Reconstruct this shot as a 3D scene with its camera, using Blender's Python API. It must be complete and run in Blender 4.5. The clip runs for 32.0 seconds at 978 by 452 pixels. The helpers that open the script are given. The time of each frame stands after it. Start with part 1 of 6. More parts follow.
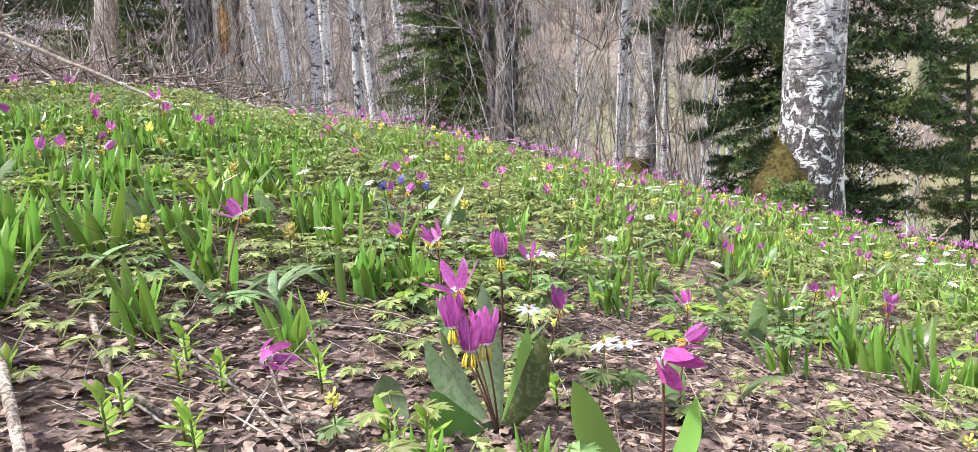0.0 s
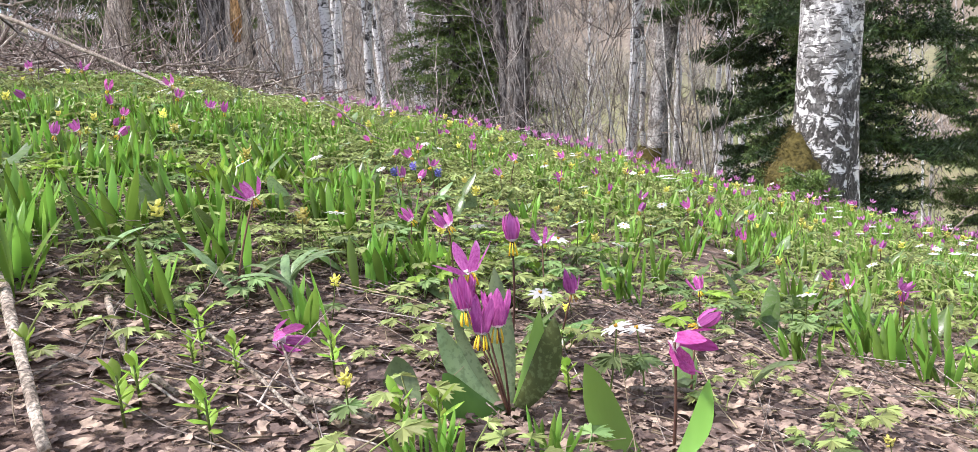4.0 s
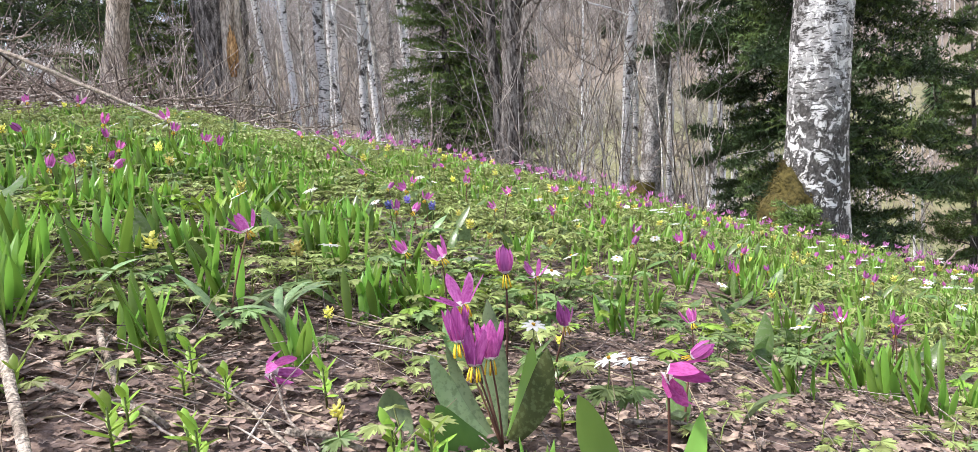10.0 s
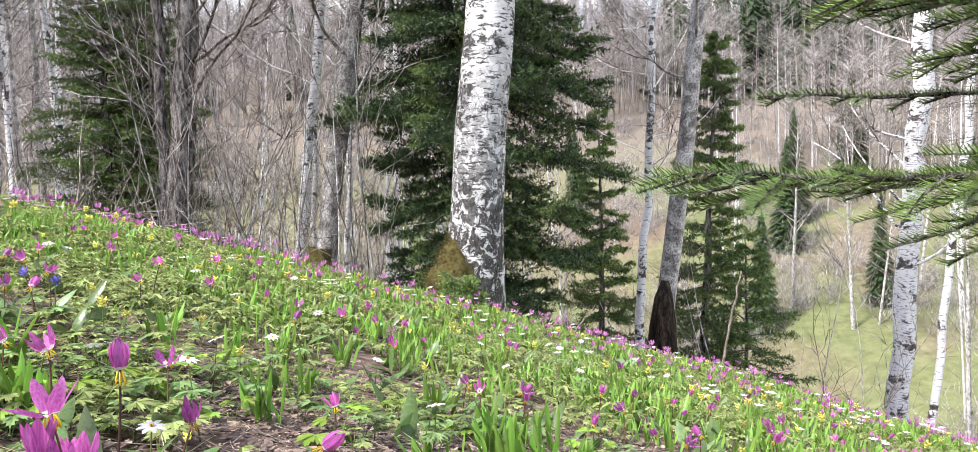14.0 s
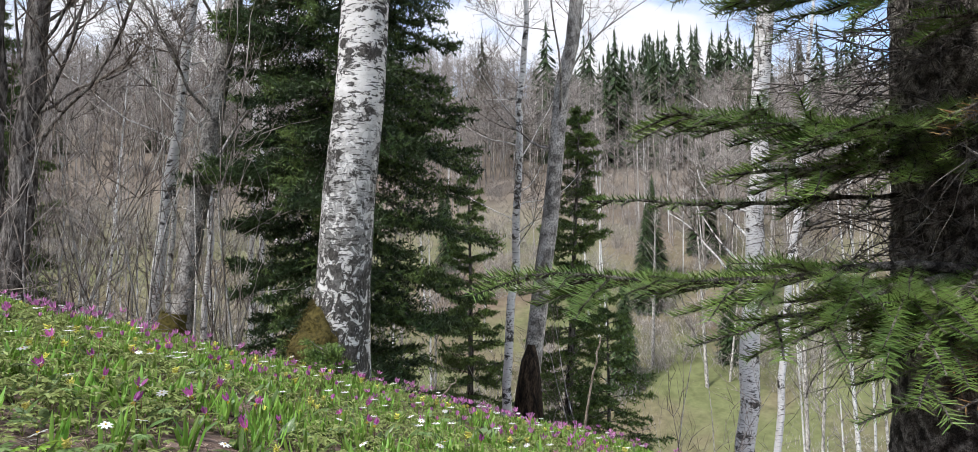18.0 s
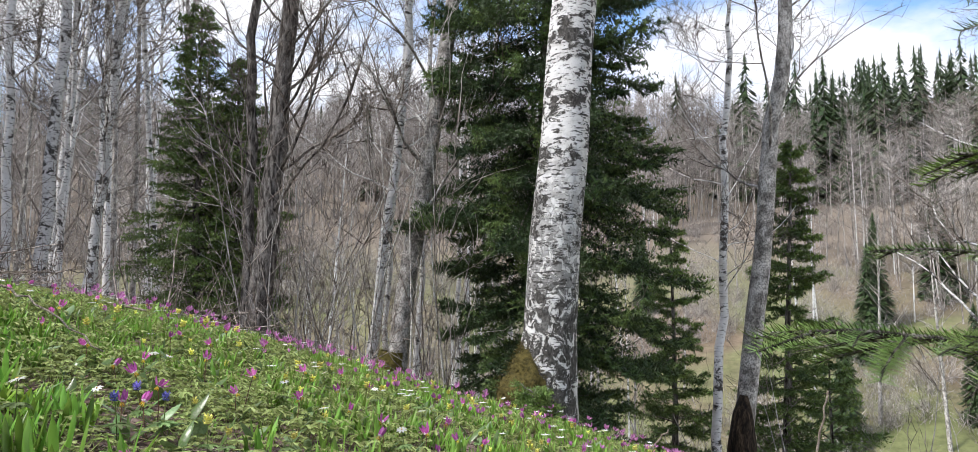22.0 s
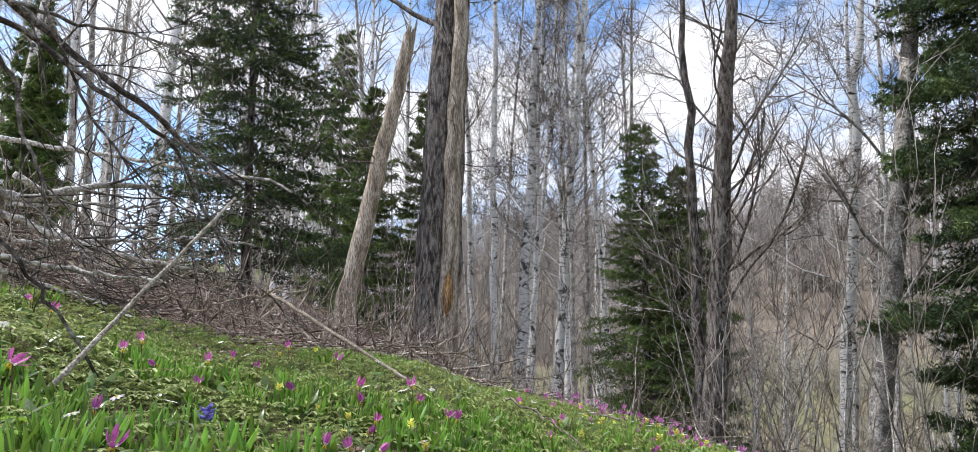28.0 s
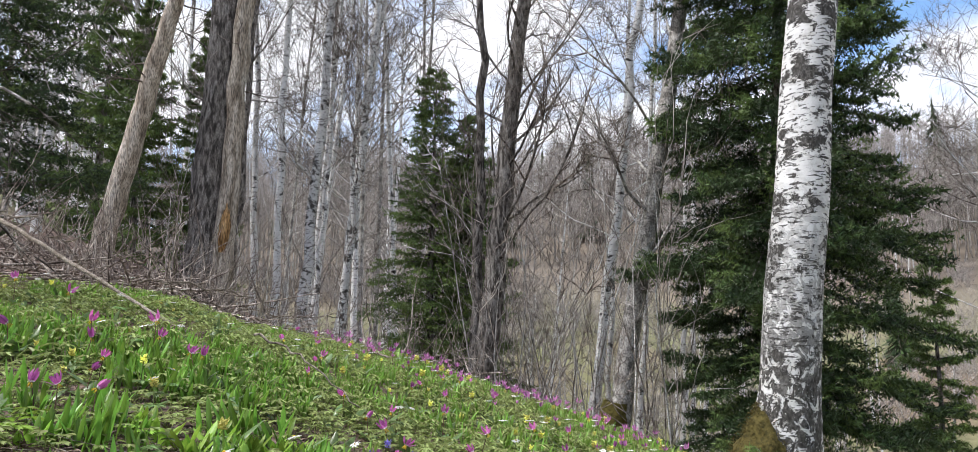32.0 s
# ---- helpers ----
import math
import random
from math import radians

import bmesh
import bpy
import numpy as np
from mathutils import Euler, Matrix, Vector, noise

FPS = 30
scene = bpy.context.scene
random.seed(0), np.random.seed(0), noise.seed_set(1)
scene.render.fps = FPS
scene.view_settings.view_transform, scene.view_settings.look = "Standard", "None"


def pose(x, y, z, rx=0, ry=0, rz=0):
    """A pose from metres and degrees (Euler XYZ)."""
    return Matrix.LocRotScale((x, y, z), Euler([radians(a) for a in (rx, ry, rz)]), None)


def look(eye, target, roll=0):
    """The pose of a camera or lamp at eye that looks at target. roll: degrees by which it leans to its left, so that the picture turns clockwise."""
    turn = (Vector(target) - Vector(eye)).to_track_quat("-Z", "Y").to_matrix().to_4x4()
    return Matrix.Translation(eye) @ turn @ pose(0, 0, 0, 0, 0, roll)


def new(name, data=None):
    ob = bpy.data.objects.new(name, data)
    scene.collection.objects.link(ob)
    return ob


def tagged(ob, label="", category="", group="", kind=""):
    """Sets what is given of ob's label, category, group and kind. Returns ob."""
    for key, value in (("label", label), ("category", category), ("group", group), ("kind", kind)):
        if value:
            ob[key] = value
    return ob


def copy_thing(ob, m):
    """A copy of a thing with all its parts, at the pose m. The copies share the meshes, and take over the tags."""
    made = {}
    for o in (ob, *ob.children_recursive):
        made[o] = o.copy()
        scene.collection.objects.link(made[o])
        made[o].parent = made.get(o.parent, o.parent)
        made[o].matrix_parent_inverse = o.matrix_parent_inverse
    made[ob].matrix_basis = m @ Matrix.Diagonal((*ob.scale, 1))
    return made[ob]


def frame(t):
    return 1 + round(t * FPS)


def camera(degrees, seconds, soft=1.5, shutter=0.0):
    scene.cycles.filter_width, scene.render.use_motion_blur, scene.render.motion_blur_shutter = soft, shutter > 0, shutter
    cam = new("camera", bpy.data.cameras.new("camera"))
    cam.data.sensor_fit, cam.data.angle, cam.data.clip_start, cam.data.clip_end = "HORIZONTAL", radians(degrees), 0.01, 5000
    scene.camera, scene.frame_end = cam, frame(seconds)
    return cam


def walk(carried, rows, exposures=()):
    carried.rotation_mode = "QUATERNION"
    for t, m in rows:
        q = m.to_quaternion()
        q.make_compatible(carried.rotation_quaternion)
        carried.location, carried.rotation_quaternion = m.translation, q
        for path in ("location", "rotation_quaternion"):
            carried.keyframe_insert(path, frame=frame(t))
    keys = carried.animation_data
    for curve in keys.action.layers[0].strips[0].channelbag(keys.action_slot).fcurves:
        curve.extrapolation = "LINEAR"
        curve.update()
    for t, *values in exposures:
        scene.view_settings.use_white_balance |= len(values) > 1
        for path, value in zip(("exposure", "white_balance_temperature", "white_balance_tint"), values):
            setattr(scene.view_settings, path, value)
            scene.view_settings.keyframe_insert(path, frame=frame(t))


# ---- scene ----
cam = camera(67.86, 32.0, soft=0.75)

# seconds, eye x, y, z, then yaw to the left, pitch up, roll, in degrees
PATH = (
    (0, -0.0066, 0.0319, -0.0308, 33.985, -8.334, -5.188),
    (0.5, -0.0035, 0.0316, -0.0304, 34.171, -8.334, -5.731),
    (1, -0.0044, 0.0311, -0.0307, 34.262, -8.391, -5.278),
    (1.5, -0.0063, 0.0301, -0.0297, 34.531, -8.441, -5.011),
    (2, -0.0060, 0.0306, -0.0322, 34.753, -8.518, -4.898),
    (2.5, -0.0055, 0.0302, -0.0363, 34.852, -8.611, -5.712),
    (3, -0.0071, 0.0312, -0.0365, 34.860, -8.922, -5.768),
    (3.5, -0.0082, 0.0310, -0.0369, 34.859, -9.058, -5.145),
    (5.5, -0.0070, 0.0288, -0.0403, 35.279, -9.027, -5.415),
    (6, -0.0065, 0.0283, -0.0400, 35.198, -8.645, -5.581),
    (6.5, -0.0058, 0.0288, -0.0402, 35.138, -8.501, -5.700),
    (7, -0.0049, 0.0274, -0.0399, 35.256, -8.361, -5.520),
    (7.5, -0.0060, 0.0271, -0.0393, 35.243, -8.271, -4.617),
    (8, -0.0068, 0.0261, -0.0391, 35.285, -7.966, -5.168),
    (8.5, -0.0063, 0.0264, -0.0392, 35.025, -7.686, -5.001),
    (9, -0.0052, 0.0253, -0.0388, 35.002, -6.706, -4.959),
    (9.5, -0.0044, 0.0263, -0.0389, 35.099, -6.490, -5.561),
    (10, -0.0045, 0.0268, -0.0393, 34.237, -6.446, -4.976),
    (10.5, -0.0029, 0.0263, -0.0391, 30.683, -6.800, -4.218),
    (11, 0.0023, 0.0265, -0.0389, 27.684, -6.977, -3.342),
    (11.5, 0.0132, 0.0304, -0.0391, 24.597, -6.600, -2.790),
    (12, 0.0242, 0.0330, -0.0376, 19.442, -6.143, -2.893),
    (12.5, 0.0297, 0.0319, -0.0372, 17.556, -4.823, -2.012),
    (13, 0.0286, 0.0374, -0.0337, 15.025, -5.353, -1.590),
    (13.5, 0.0374, 0.0370, -0.0188, 13.065, -3.715, -2.918),
    (14, 0.0484, 0.0449, -0.0114, 9.258, -2.842, -1.568),
    (14.5, 0.0606, 0.0474, -0.0006, 5.277, -2.273, -0.588),
    (15, 0.0697, 0.0549, 0.0144, 2.908, -0.239, -0.250),
    (15.5, 0.0736, 0.0310, 0.0410, 2.271, 1.926, -0.720),
    (17.5, 0.0858, 0.0149, 0.0386, -0.874, 2.304, -0.677),
    (18, 0.0876, 0.0149, 0.0345, -0.850, 1.732, -0.707),
    (18.5, 0.0828, 0.0152, 0.0321, -1.062, 1.785, 0.292),
    (19, 0.0809, 0.0167, 0.0355, -1.291, 1.956, 0.474),
    (19.5, 0.0828, 0.0148, 0.0376, -1.418, 2.208, 0.113),
    (20, 0.0788, 0.0172, 0.0368, 0.000, 2.400, -0.000),
    (20.5, 0.0724, 0.0153, 0.0355, 1.855, 2.506, 0.025),
    (21, 0.0652, 0.0141, 0.0389, 4.078, 2.762, -0.000),
    (21.5, 0.0503, -0.0002, 0.0452, 9.166, 4.187, -0.944),
    (22, -0.0030, -0.0043, 0.0485, 14.306, 5.169, -0.389),
    (22.5, -0.0457, -0.0082, 0.0647, 18.275, 5.361, 0.120),
    (23, -0.0755, -0.0284, 0.0897, 21.580, 5.316, -0.180),
    (23.5, -0.0928, -0.0278, 0.0915, 25.817, 5.347, -0.037),
    (24, -0.1223, -0.0277, 0.1027, 30.113, 5.564, 0.929),
    (24.5, -0.1296, -0.0377, 0.1112, 33.167, 6.490, 2.017),
    (25, -0.1372, -0.0427, 0.1187, 35.228, 7.263, 2.528),
    (25.5, -0.1503, -0.0441, 0.1314, 36.788, 8.607, 2.198),
    (26, -0.1469, -0.0498, 0.1315, 39.650, 10.121, 2.462),
    (26.5, -0.1092, -0.0677, 0.1279, 42.244, 10.675, 1.597),
    (28.5, -0.0934, -0.1123, 0.1344, 48.554, 12.475, 1.294),
    (29, -0.0793, -0.1140, 0.1305, 48.563, 11.854, 1.119),
    (29.5, -0.0715, -0.1145, 0.1285, 48.551, 11.543, 1.201),
    (30, -0.0601, -0.1158, 0.1270, 48.217, 10.986, 0.802),
    (30.5, -0.0561, -0.1013, 0.1244, 45.882, 9.171, 0.132),
    (31, -0.0607, -0.0795, 0.1167, 43.218, 7.685, -0.313),
    (31.5, -0.0517, -0.0444, 0.1199, 38.264, 7.743, 0.897),
    (32, -0.0258, -0.0254, 0.1192, 31.633, 8.294, 1.288),
)


def view(x, y, z, yaw, pitch, roll):
    a, p = radians(yaw), radians(pitch)
    ahead = Vector((-math.sin(a) * math.cos(p), math.cos(a) * math.cos(p), math.sin(p)))
    eye = Vector((x, y, z))
    return look(eye, eye + ahead, roll)


EXPOSURES = tuple((t, stops, 6250, 15 if t < 4 else 13 if t < 16 else 10) for t, stops in ((0.0, 0.8), (3.5, 0.72), (5.5, 0.62), (10.0, 0.64), (13.0, 0.76), (15.3, 0.78), (17.6, -0.1), (19.0, -0.06), (24.0, 0.1), (32.0, 0.1)))
walk(cam, [(row[0], view(*row[1:])) for row in PATH], EXPOSURES)

# ---- light: bright, thinly clouded spring sky and a veiled sun behind the left shoulder ----
SUN_FROM = Vector((-0.45, -0.38, 0.80)).normalized()
world = bpy.data.worlds.new("world")
scene.world = world
world.use_nodes = True
wn, wl = world.node_tree.nodes, world.node_tree.links
wn.clear()
w_out, w_bg = wn.new("ShaderNodeOutputWorld"), wn.new("ShaderNodeBackground")
w_sky, w_tc, w_map = wn.new("ShaderNodeTexSky"), wn.new("ShaderNodeTexCoord"), wn.new("ShaderNodeMapping")
w_noise, w_ramp, w_mix = wn.new("ShaderNodeTexNoise"), wn.new("ShaderNodeValToRGB"), wn.new("ShaderNodeMix")
w_sky.sky_type, w_sky.sun_disc = "NISHITA", False
w_sky.sun_elevation = math.asin(SUN_FROM.z)
w_sky.dust_density = 1.0
w_sky.sun_rotation = math.atan2(SUN_FROM.x, SUN_FROM.y)
w_map.inputs["Scale"].default_value = (1.0, 1.0, 2.2)
w_map.inputs["Location"].default_value = (0.35, 0.1, 0.0)
w_noise.inputs["Scale"].default_value = 3.2
w_noise.inputs["Detail"].default_value = 7.0
w_noise.inputs["Roughness"].default_value = 0.55
w_ramp.color_ramp.elements[0].position, w_ramp.color_ramp.elements[1].position = 0.39, 0.56
w_mix.data_type = "RGBA"
w_mix.inputs[7].default_value = (7.2, 7.1, 7.25, 1.0)
wl.new(w_tc.outputs["Generated"], w_map.inputs["Vector"])
wl.new(w_map.outputs["Vector"], w_noise.inputs["Vector"])
wl.new(w_noise.outputs["Fac"], w_ramp.inputs["Fac"])
wl.new(w_ramp.outputs["Color"], w_mix.inputs[0])
w_tint = wn.new("ShaderNodeMix")
w_tint.data_type, w_tint.blend_type = "RGBA", "MULTIPLY"
w_tint.inputs[0].default_value = 1.0
w_tint.inputs[7].default_value = (1.3, 1.46, 1.62, 1.0)
wl.new(w_sky.outputs["Color"], w_tint.inputs[6])
wl.new(w_tint.outputs[2], w_mix.inputs[6])
wl.new(w_mix.outputs[2], w_bg.inputs["Color"])
wl.new(w_bg.outputs["Background"], w_out.inputs["Surface"])
w_bg.inputs["Strength"].default_value = 0.16

sun = new("sun", bpy.data.lights.new("sun", "SUN"))
sun.data.energy, sun.data.angle, sun.data.color = 4.7, radians(10), (1.0, 0.94, 0.86)
sun.matrix_world = look(SUN_FROM * 50, (0, 0, 0))

# ---- materials ----
def nodes_of(name, rough=0.7, spec=0.3):
    m = bpy.data.materials.new(name)
    m.use_nodes = True
    nt = m.node_tree
    b = nt.nodes["Principled BSDF"]
    b.inputs["Roughness"].default_value = rough
    b.inputs["Specular IOR Level"].default_value = spec
    return m, nt, b


def ramp_of(nt, stops):
    r = nt.nodes.new("ShaderNodeValToRGB")
    while len(r.color_ramp.elements) < len(stops):
        r.color_ramp.elements.new(0.5)
    for e, (pos, col) in zip(r.color_ramp.elements, stops):
        e.position, e.color = pos, (*col, 1.0)
    return r


def noise_of(nt, scale, detail=4.0, stretch=(1, 1, 1), distort=0.0, coords="Object", rough=0.5):
    tc, mp, n = nt.nodes.new("ShaderNodeTexCoord"), nt.nodes.new("ShaderNodeMapping"), nt.nodes.new("ShaderNodeTexNoise")
    mp.inputs["Scale"].default_value = stretch
    n.inputs["Scale"].default_value, n.inputs["Detail"].default_value = scale, detail
    n.inputs["Distortion"].default_value, n.inputs["Roughness"].default_value = distort, rough
    nt.links.new(tc.outputs[coords], mp.inputs["Vector"])
    nt.links.new(mp.outputs["Vector"], n.inputs["Vector"])
    return n


def mixed(nt, fac, a, b, mode="MIX"):
    m = nt.nodes.new("ShaderNodeMix")
    m.data_type, m.blend_type = "RGBA", mode
    for socket, value in ((m.inputs[0], fac), (m.inputs[6], a), (m.inputs[7], b)):
        if isinstance(value, bpy.types.NodeSocket):
            nt.links.new(value, socket)
        elif isinstance(value, tuple):
            socket.default_value = (*value, 1.0)
        else:
            socket.default_value = value
    return m.outputs[2]


def bump_to(nt, b, height, strength=0.4, distance=0.01):
    bp = nt.nodes.new("ShaderNodeBump")
    bp.inputs["Strength"].default_value, bp.inputs["Distance"].default_value = strength, distance
    nt.links.new(height, bp.inputs["Height"])
    nt.links.new(bp.outputs["Normal"], b.inputs["Normal"])


def leafy(name, dark, light, rough=0.5, through_light=0.35, scale=25.0, island=False, stretch=(1, 1, 1), spots=None, span=(0.55, 1.4)):
    """A leaf or petal: two tones by noise, a tone of its own for each plant, and light that passes through."""
    m, nt, b = nodes_of(name, rough, 0.35)
    n = noise_of(nt, scale, 3.0, stretch)
    col = ramp_of(nt, ((0.3, dark), (0.7, light)))
    nt.links.new(n.outputs["Fac"], col.inputs["Fac"])
    if island:
        rnd = nt.nodes.new("ShaderNodeNewGeometry").outputs["Random Per Island"]
    else:
        rnd = nt.nodes.new("ShaderNodeObjectInfo").outputs["Random"]
    hsv, mr = nt.nodes.new("ShaderNodeHueSaturation"), nt.nodes.new("ShaderNodeMapRange")
    mr.inputs["To Min"].default_value, mr.inputs["To Max"].default_value = span
    nt.links.new(rnd, mr.inputs["Value"])
    nt.links.new(mr.outputs["Result"], hsv.inputs["Value"])
    mh = nt.nodes.new("ShaderNodeMapRange")
    mh.inputs["To Min"].default_value, mh.inputs["To Max"].default_value = 0.485, 0.515
    nt.links.new(rnd, mh.inputs["Value"])
    nt.links.new(mh.outputs["Result"], hsv.inputs["Hue"])
    base = col.outputs["Color"]
    if spots:
        s = noise_of(nt, 190.0, 3.0)
        sr = ramp_of(nt, ((0.5, (0, 0, 0)), (0.62, (0.8, 0.8, 0.8))))
        nt.links.new(s.outputs["Fac"], sr.inputs["Fac"])
        base = mixed(nt, sr.outputs["Color"], base, spots)
    nt.links.new(base, hsv.inputs["Color"])
    nt.links.new(hsv.outputs["Color"], b.inputs["Base Color"])
    fine = noise_of(nt, scale * 6, 2.0, stretch)
    bump_to(nt, b, fine.outputs["Fac"], 0.25, 0.002)
    tr, mx = nt.nodes.new("ShaderNodeBsdfTranslucent"), nt.nodes.new("ShaderNodeMixShader")
    nt.links.new(hsv.outputs["Color"], tr.inputs["Color"])
    mx.inputs[0].default_value = through_light
    nt.links.new(b.outputs[0], mx.inputs[1])
    nt.links.new(tr.outputs[0], mx.inputs[2])
    nt.links.new(mx.outputs[0], nt.nodes["Material Output"].inputs["Surface"])
    return m


def woody(name, dark, mid, light, scale=6.0, stretch=(1, 1, 0.2), rough=0.9, bump=0.6, depth=0.01, island=False):
    """Bark or dead wood: long grain, patches and relief."""
    m, nt, b = nodes_of(name, rough, 0.15)
    big, fine = noise_of(nt, scale, 5.0, stretch, 0.4), noise_of(nt, scale * 7, 4.0, stretch)
    col = ramp_of(nt, ((0.38, dark), (0.5, mid), (0.63, light)))
    nt.links.new(big.outputs["Fac"], col.inputs["Fac"])
    fr = ramp_of(nt, ((0.38, (0.42, 0.42, 0.42)), (0.6, (1.2, 1.2, 1.2))))
    nt.links.new(fine.outputs["Fac"], fr.inputs["Fac"])
    base = mixed(nt, 1.0, col.outputs["Color"], fr.outputs["Color"], "MULTIPLY")
    geo = nt.nodes.new("ShaderNodeNewGeometry").outputs["Random Per Island"] if island else nt.nodes.new("ShaderNodeObjectInfo").outputs["Random"]
    hsv, mr = nt.nodes.new("ShaderNodeHueSaturation"), nt.nodes.new("ShaderNodeMapRange")
    mr.inputs["To Min"].default_value, mr.inputs["To Max"].default_value = 0.75, 1.25
    nt.links.new(geo, mr.inputs["Value"])
    nt.links.new(mr.outputs["Result"], hsv.inputs["Value"])
    nt.links.new(base, hsv.inputs["Color"])
    nt.links.new(hsv.outputs["Color"], b.inputs["Base Color"])
    bump_to(nt, b, fine.outputs["Fac"], bump, depth)
    return m


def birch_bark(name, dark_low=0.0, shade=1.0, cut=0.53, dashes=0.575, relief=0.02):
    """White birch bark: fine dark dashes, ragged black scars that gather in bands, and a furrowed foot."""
    m, nt, b = nodes_of(name, 0.75, 0.2)
    paper = noise_of(nt, 9.0, 6.0, (1, 1, 2.0), rough=0.6)
    white = ramp_of(nt, ((0.25, (0.56 * shade, 0.545 * shade, 0.53 * shade)), (0.45, (0.78 * shade, 0.77 * shade, 0.76 * shade)), (0.7, (0.86 * shade, 0.85 * shade, 0.84 * shade))))
    nt.links.new(paper.outputs["Fac"], white.inputs["Fac"])
    dash = noise_of(nt, 17.0, 3.0, (0.8, 0.8, 3.6), 0.3, rough=0.55)
    dash_r = ramp_of(nt, ((dashes, (0, 0, 0)), (dashes + 0.025, (0.92, 0.92, 0.92))))
    nt.links.new(dash.outputs["Fac"], dash_r.inputs["Fac"])
    band = noise_of(nt, 2.6, 2.0, (0.8, 0.8, 1.5))
    scar = noise_of(nt, 8.5, 12.0, (1.0, 1.0, 1.5), 0.5, rough=0.72)
    lift = nt.nodes.new("ShaderNodeMath")
    lift.operation = "MULTIPLY_ADD"
    nt.links.new(band.outputs["Fac"], lift.inputs[0])
    lift.inputs[1].default_value = 0.55
    nt.links.new(scar.outputs["Fac"], lift.inputs[2])
    scar_r = ramp_of(nt, ((cut + 0.265, (0, 0, 0)), (cut + 0.295, (1, 1, 1))))
    nt.links.new(lift.outputs[0], scar_r.inputs["Fac"])
    furrow = noise_of(nt, 15.0, 12.0, (1, 1, 0.75), 0.8, rough=0.7)
    furrow_r = ramp_of(nt, ((0.46, (0, 0, 0)), (0.49, (1, 1, 1))))
    nt.links.new(furrow.outputs["Fac"], furrow_r.inputs["Fac"])
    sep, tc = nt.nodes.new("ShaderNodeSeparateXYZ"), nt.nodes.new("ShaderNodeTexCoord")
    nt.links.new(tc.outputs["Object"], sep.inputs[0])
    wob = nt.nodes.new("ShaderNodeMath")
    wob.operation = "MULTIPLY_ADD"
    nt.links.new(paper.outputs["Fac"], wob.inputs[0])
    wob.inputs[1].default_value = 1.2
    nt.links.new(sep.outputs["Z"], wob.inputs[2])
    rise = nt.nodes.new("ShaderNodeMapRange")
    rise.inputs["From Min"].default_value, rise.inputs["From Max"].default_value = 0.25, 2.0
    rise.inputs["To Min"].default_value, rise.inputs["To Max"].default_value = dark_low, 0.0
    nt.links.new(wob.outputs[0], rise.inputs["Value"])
    tone = noise_of(nt, 55.0, 6.0, (1, 1, 0.6), rough=0.7)
    dark = ramp_of(nt, ((0.36, (0.024, 0.022, 0.020)), (0.52, (0.075, 0.07, 0.065)), (0.68, (0.20, 0.19, 0.18))))
    nt.links.new(tone.outputs["Fac"], dark.inputs["Fac"])
    lines = mixed(nt, dash_r.outputs["Color"], white.outputs["Color"], dark.outputs["Color"])
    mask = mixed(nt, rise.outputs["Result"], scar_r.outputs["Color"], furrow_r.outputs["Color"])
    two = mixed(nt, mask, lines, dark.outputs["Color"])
    nt.links.new(two, b.inputs["Base Color"])
    hh = mixed(nt, 0.5, mask, tone.outputs["Fac"])
    bump_to(nt, b, hh, 1.0 if relief > 0.01 else 0.5, relief)
    return m


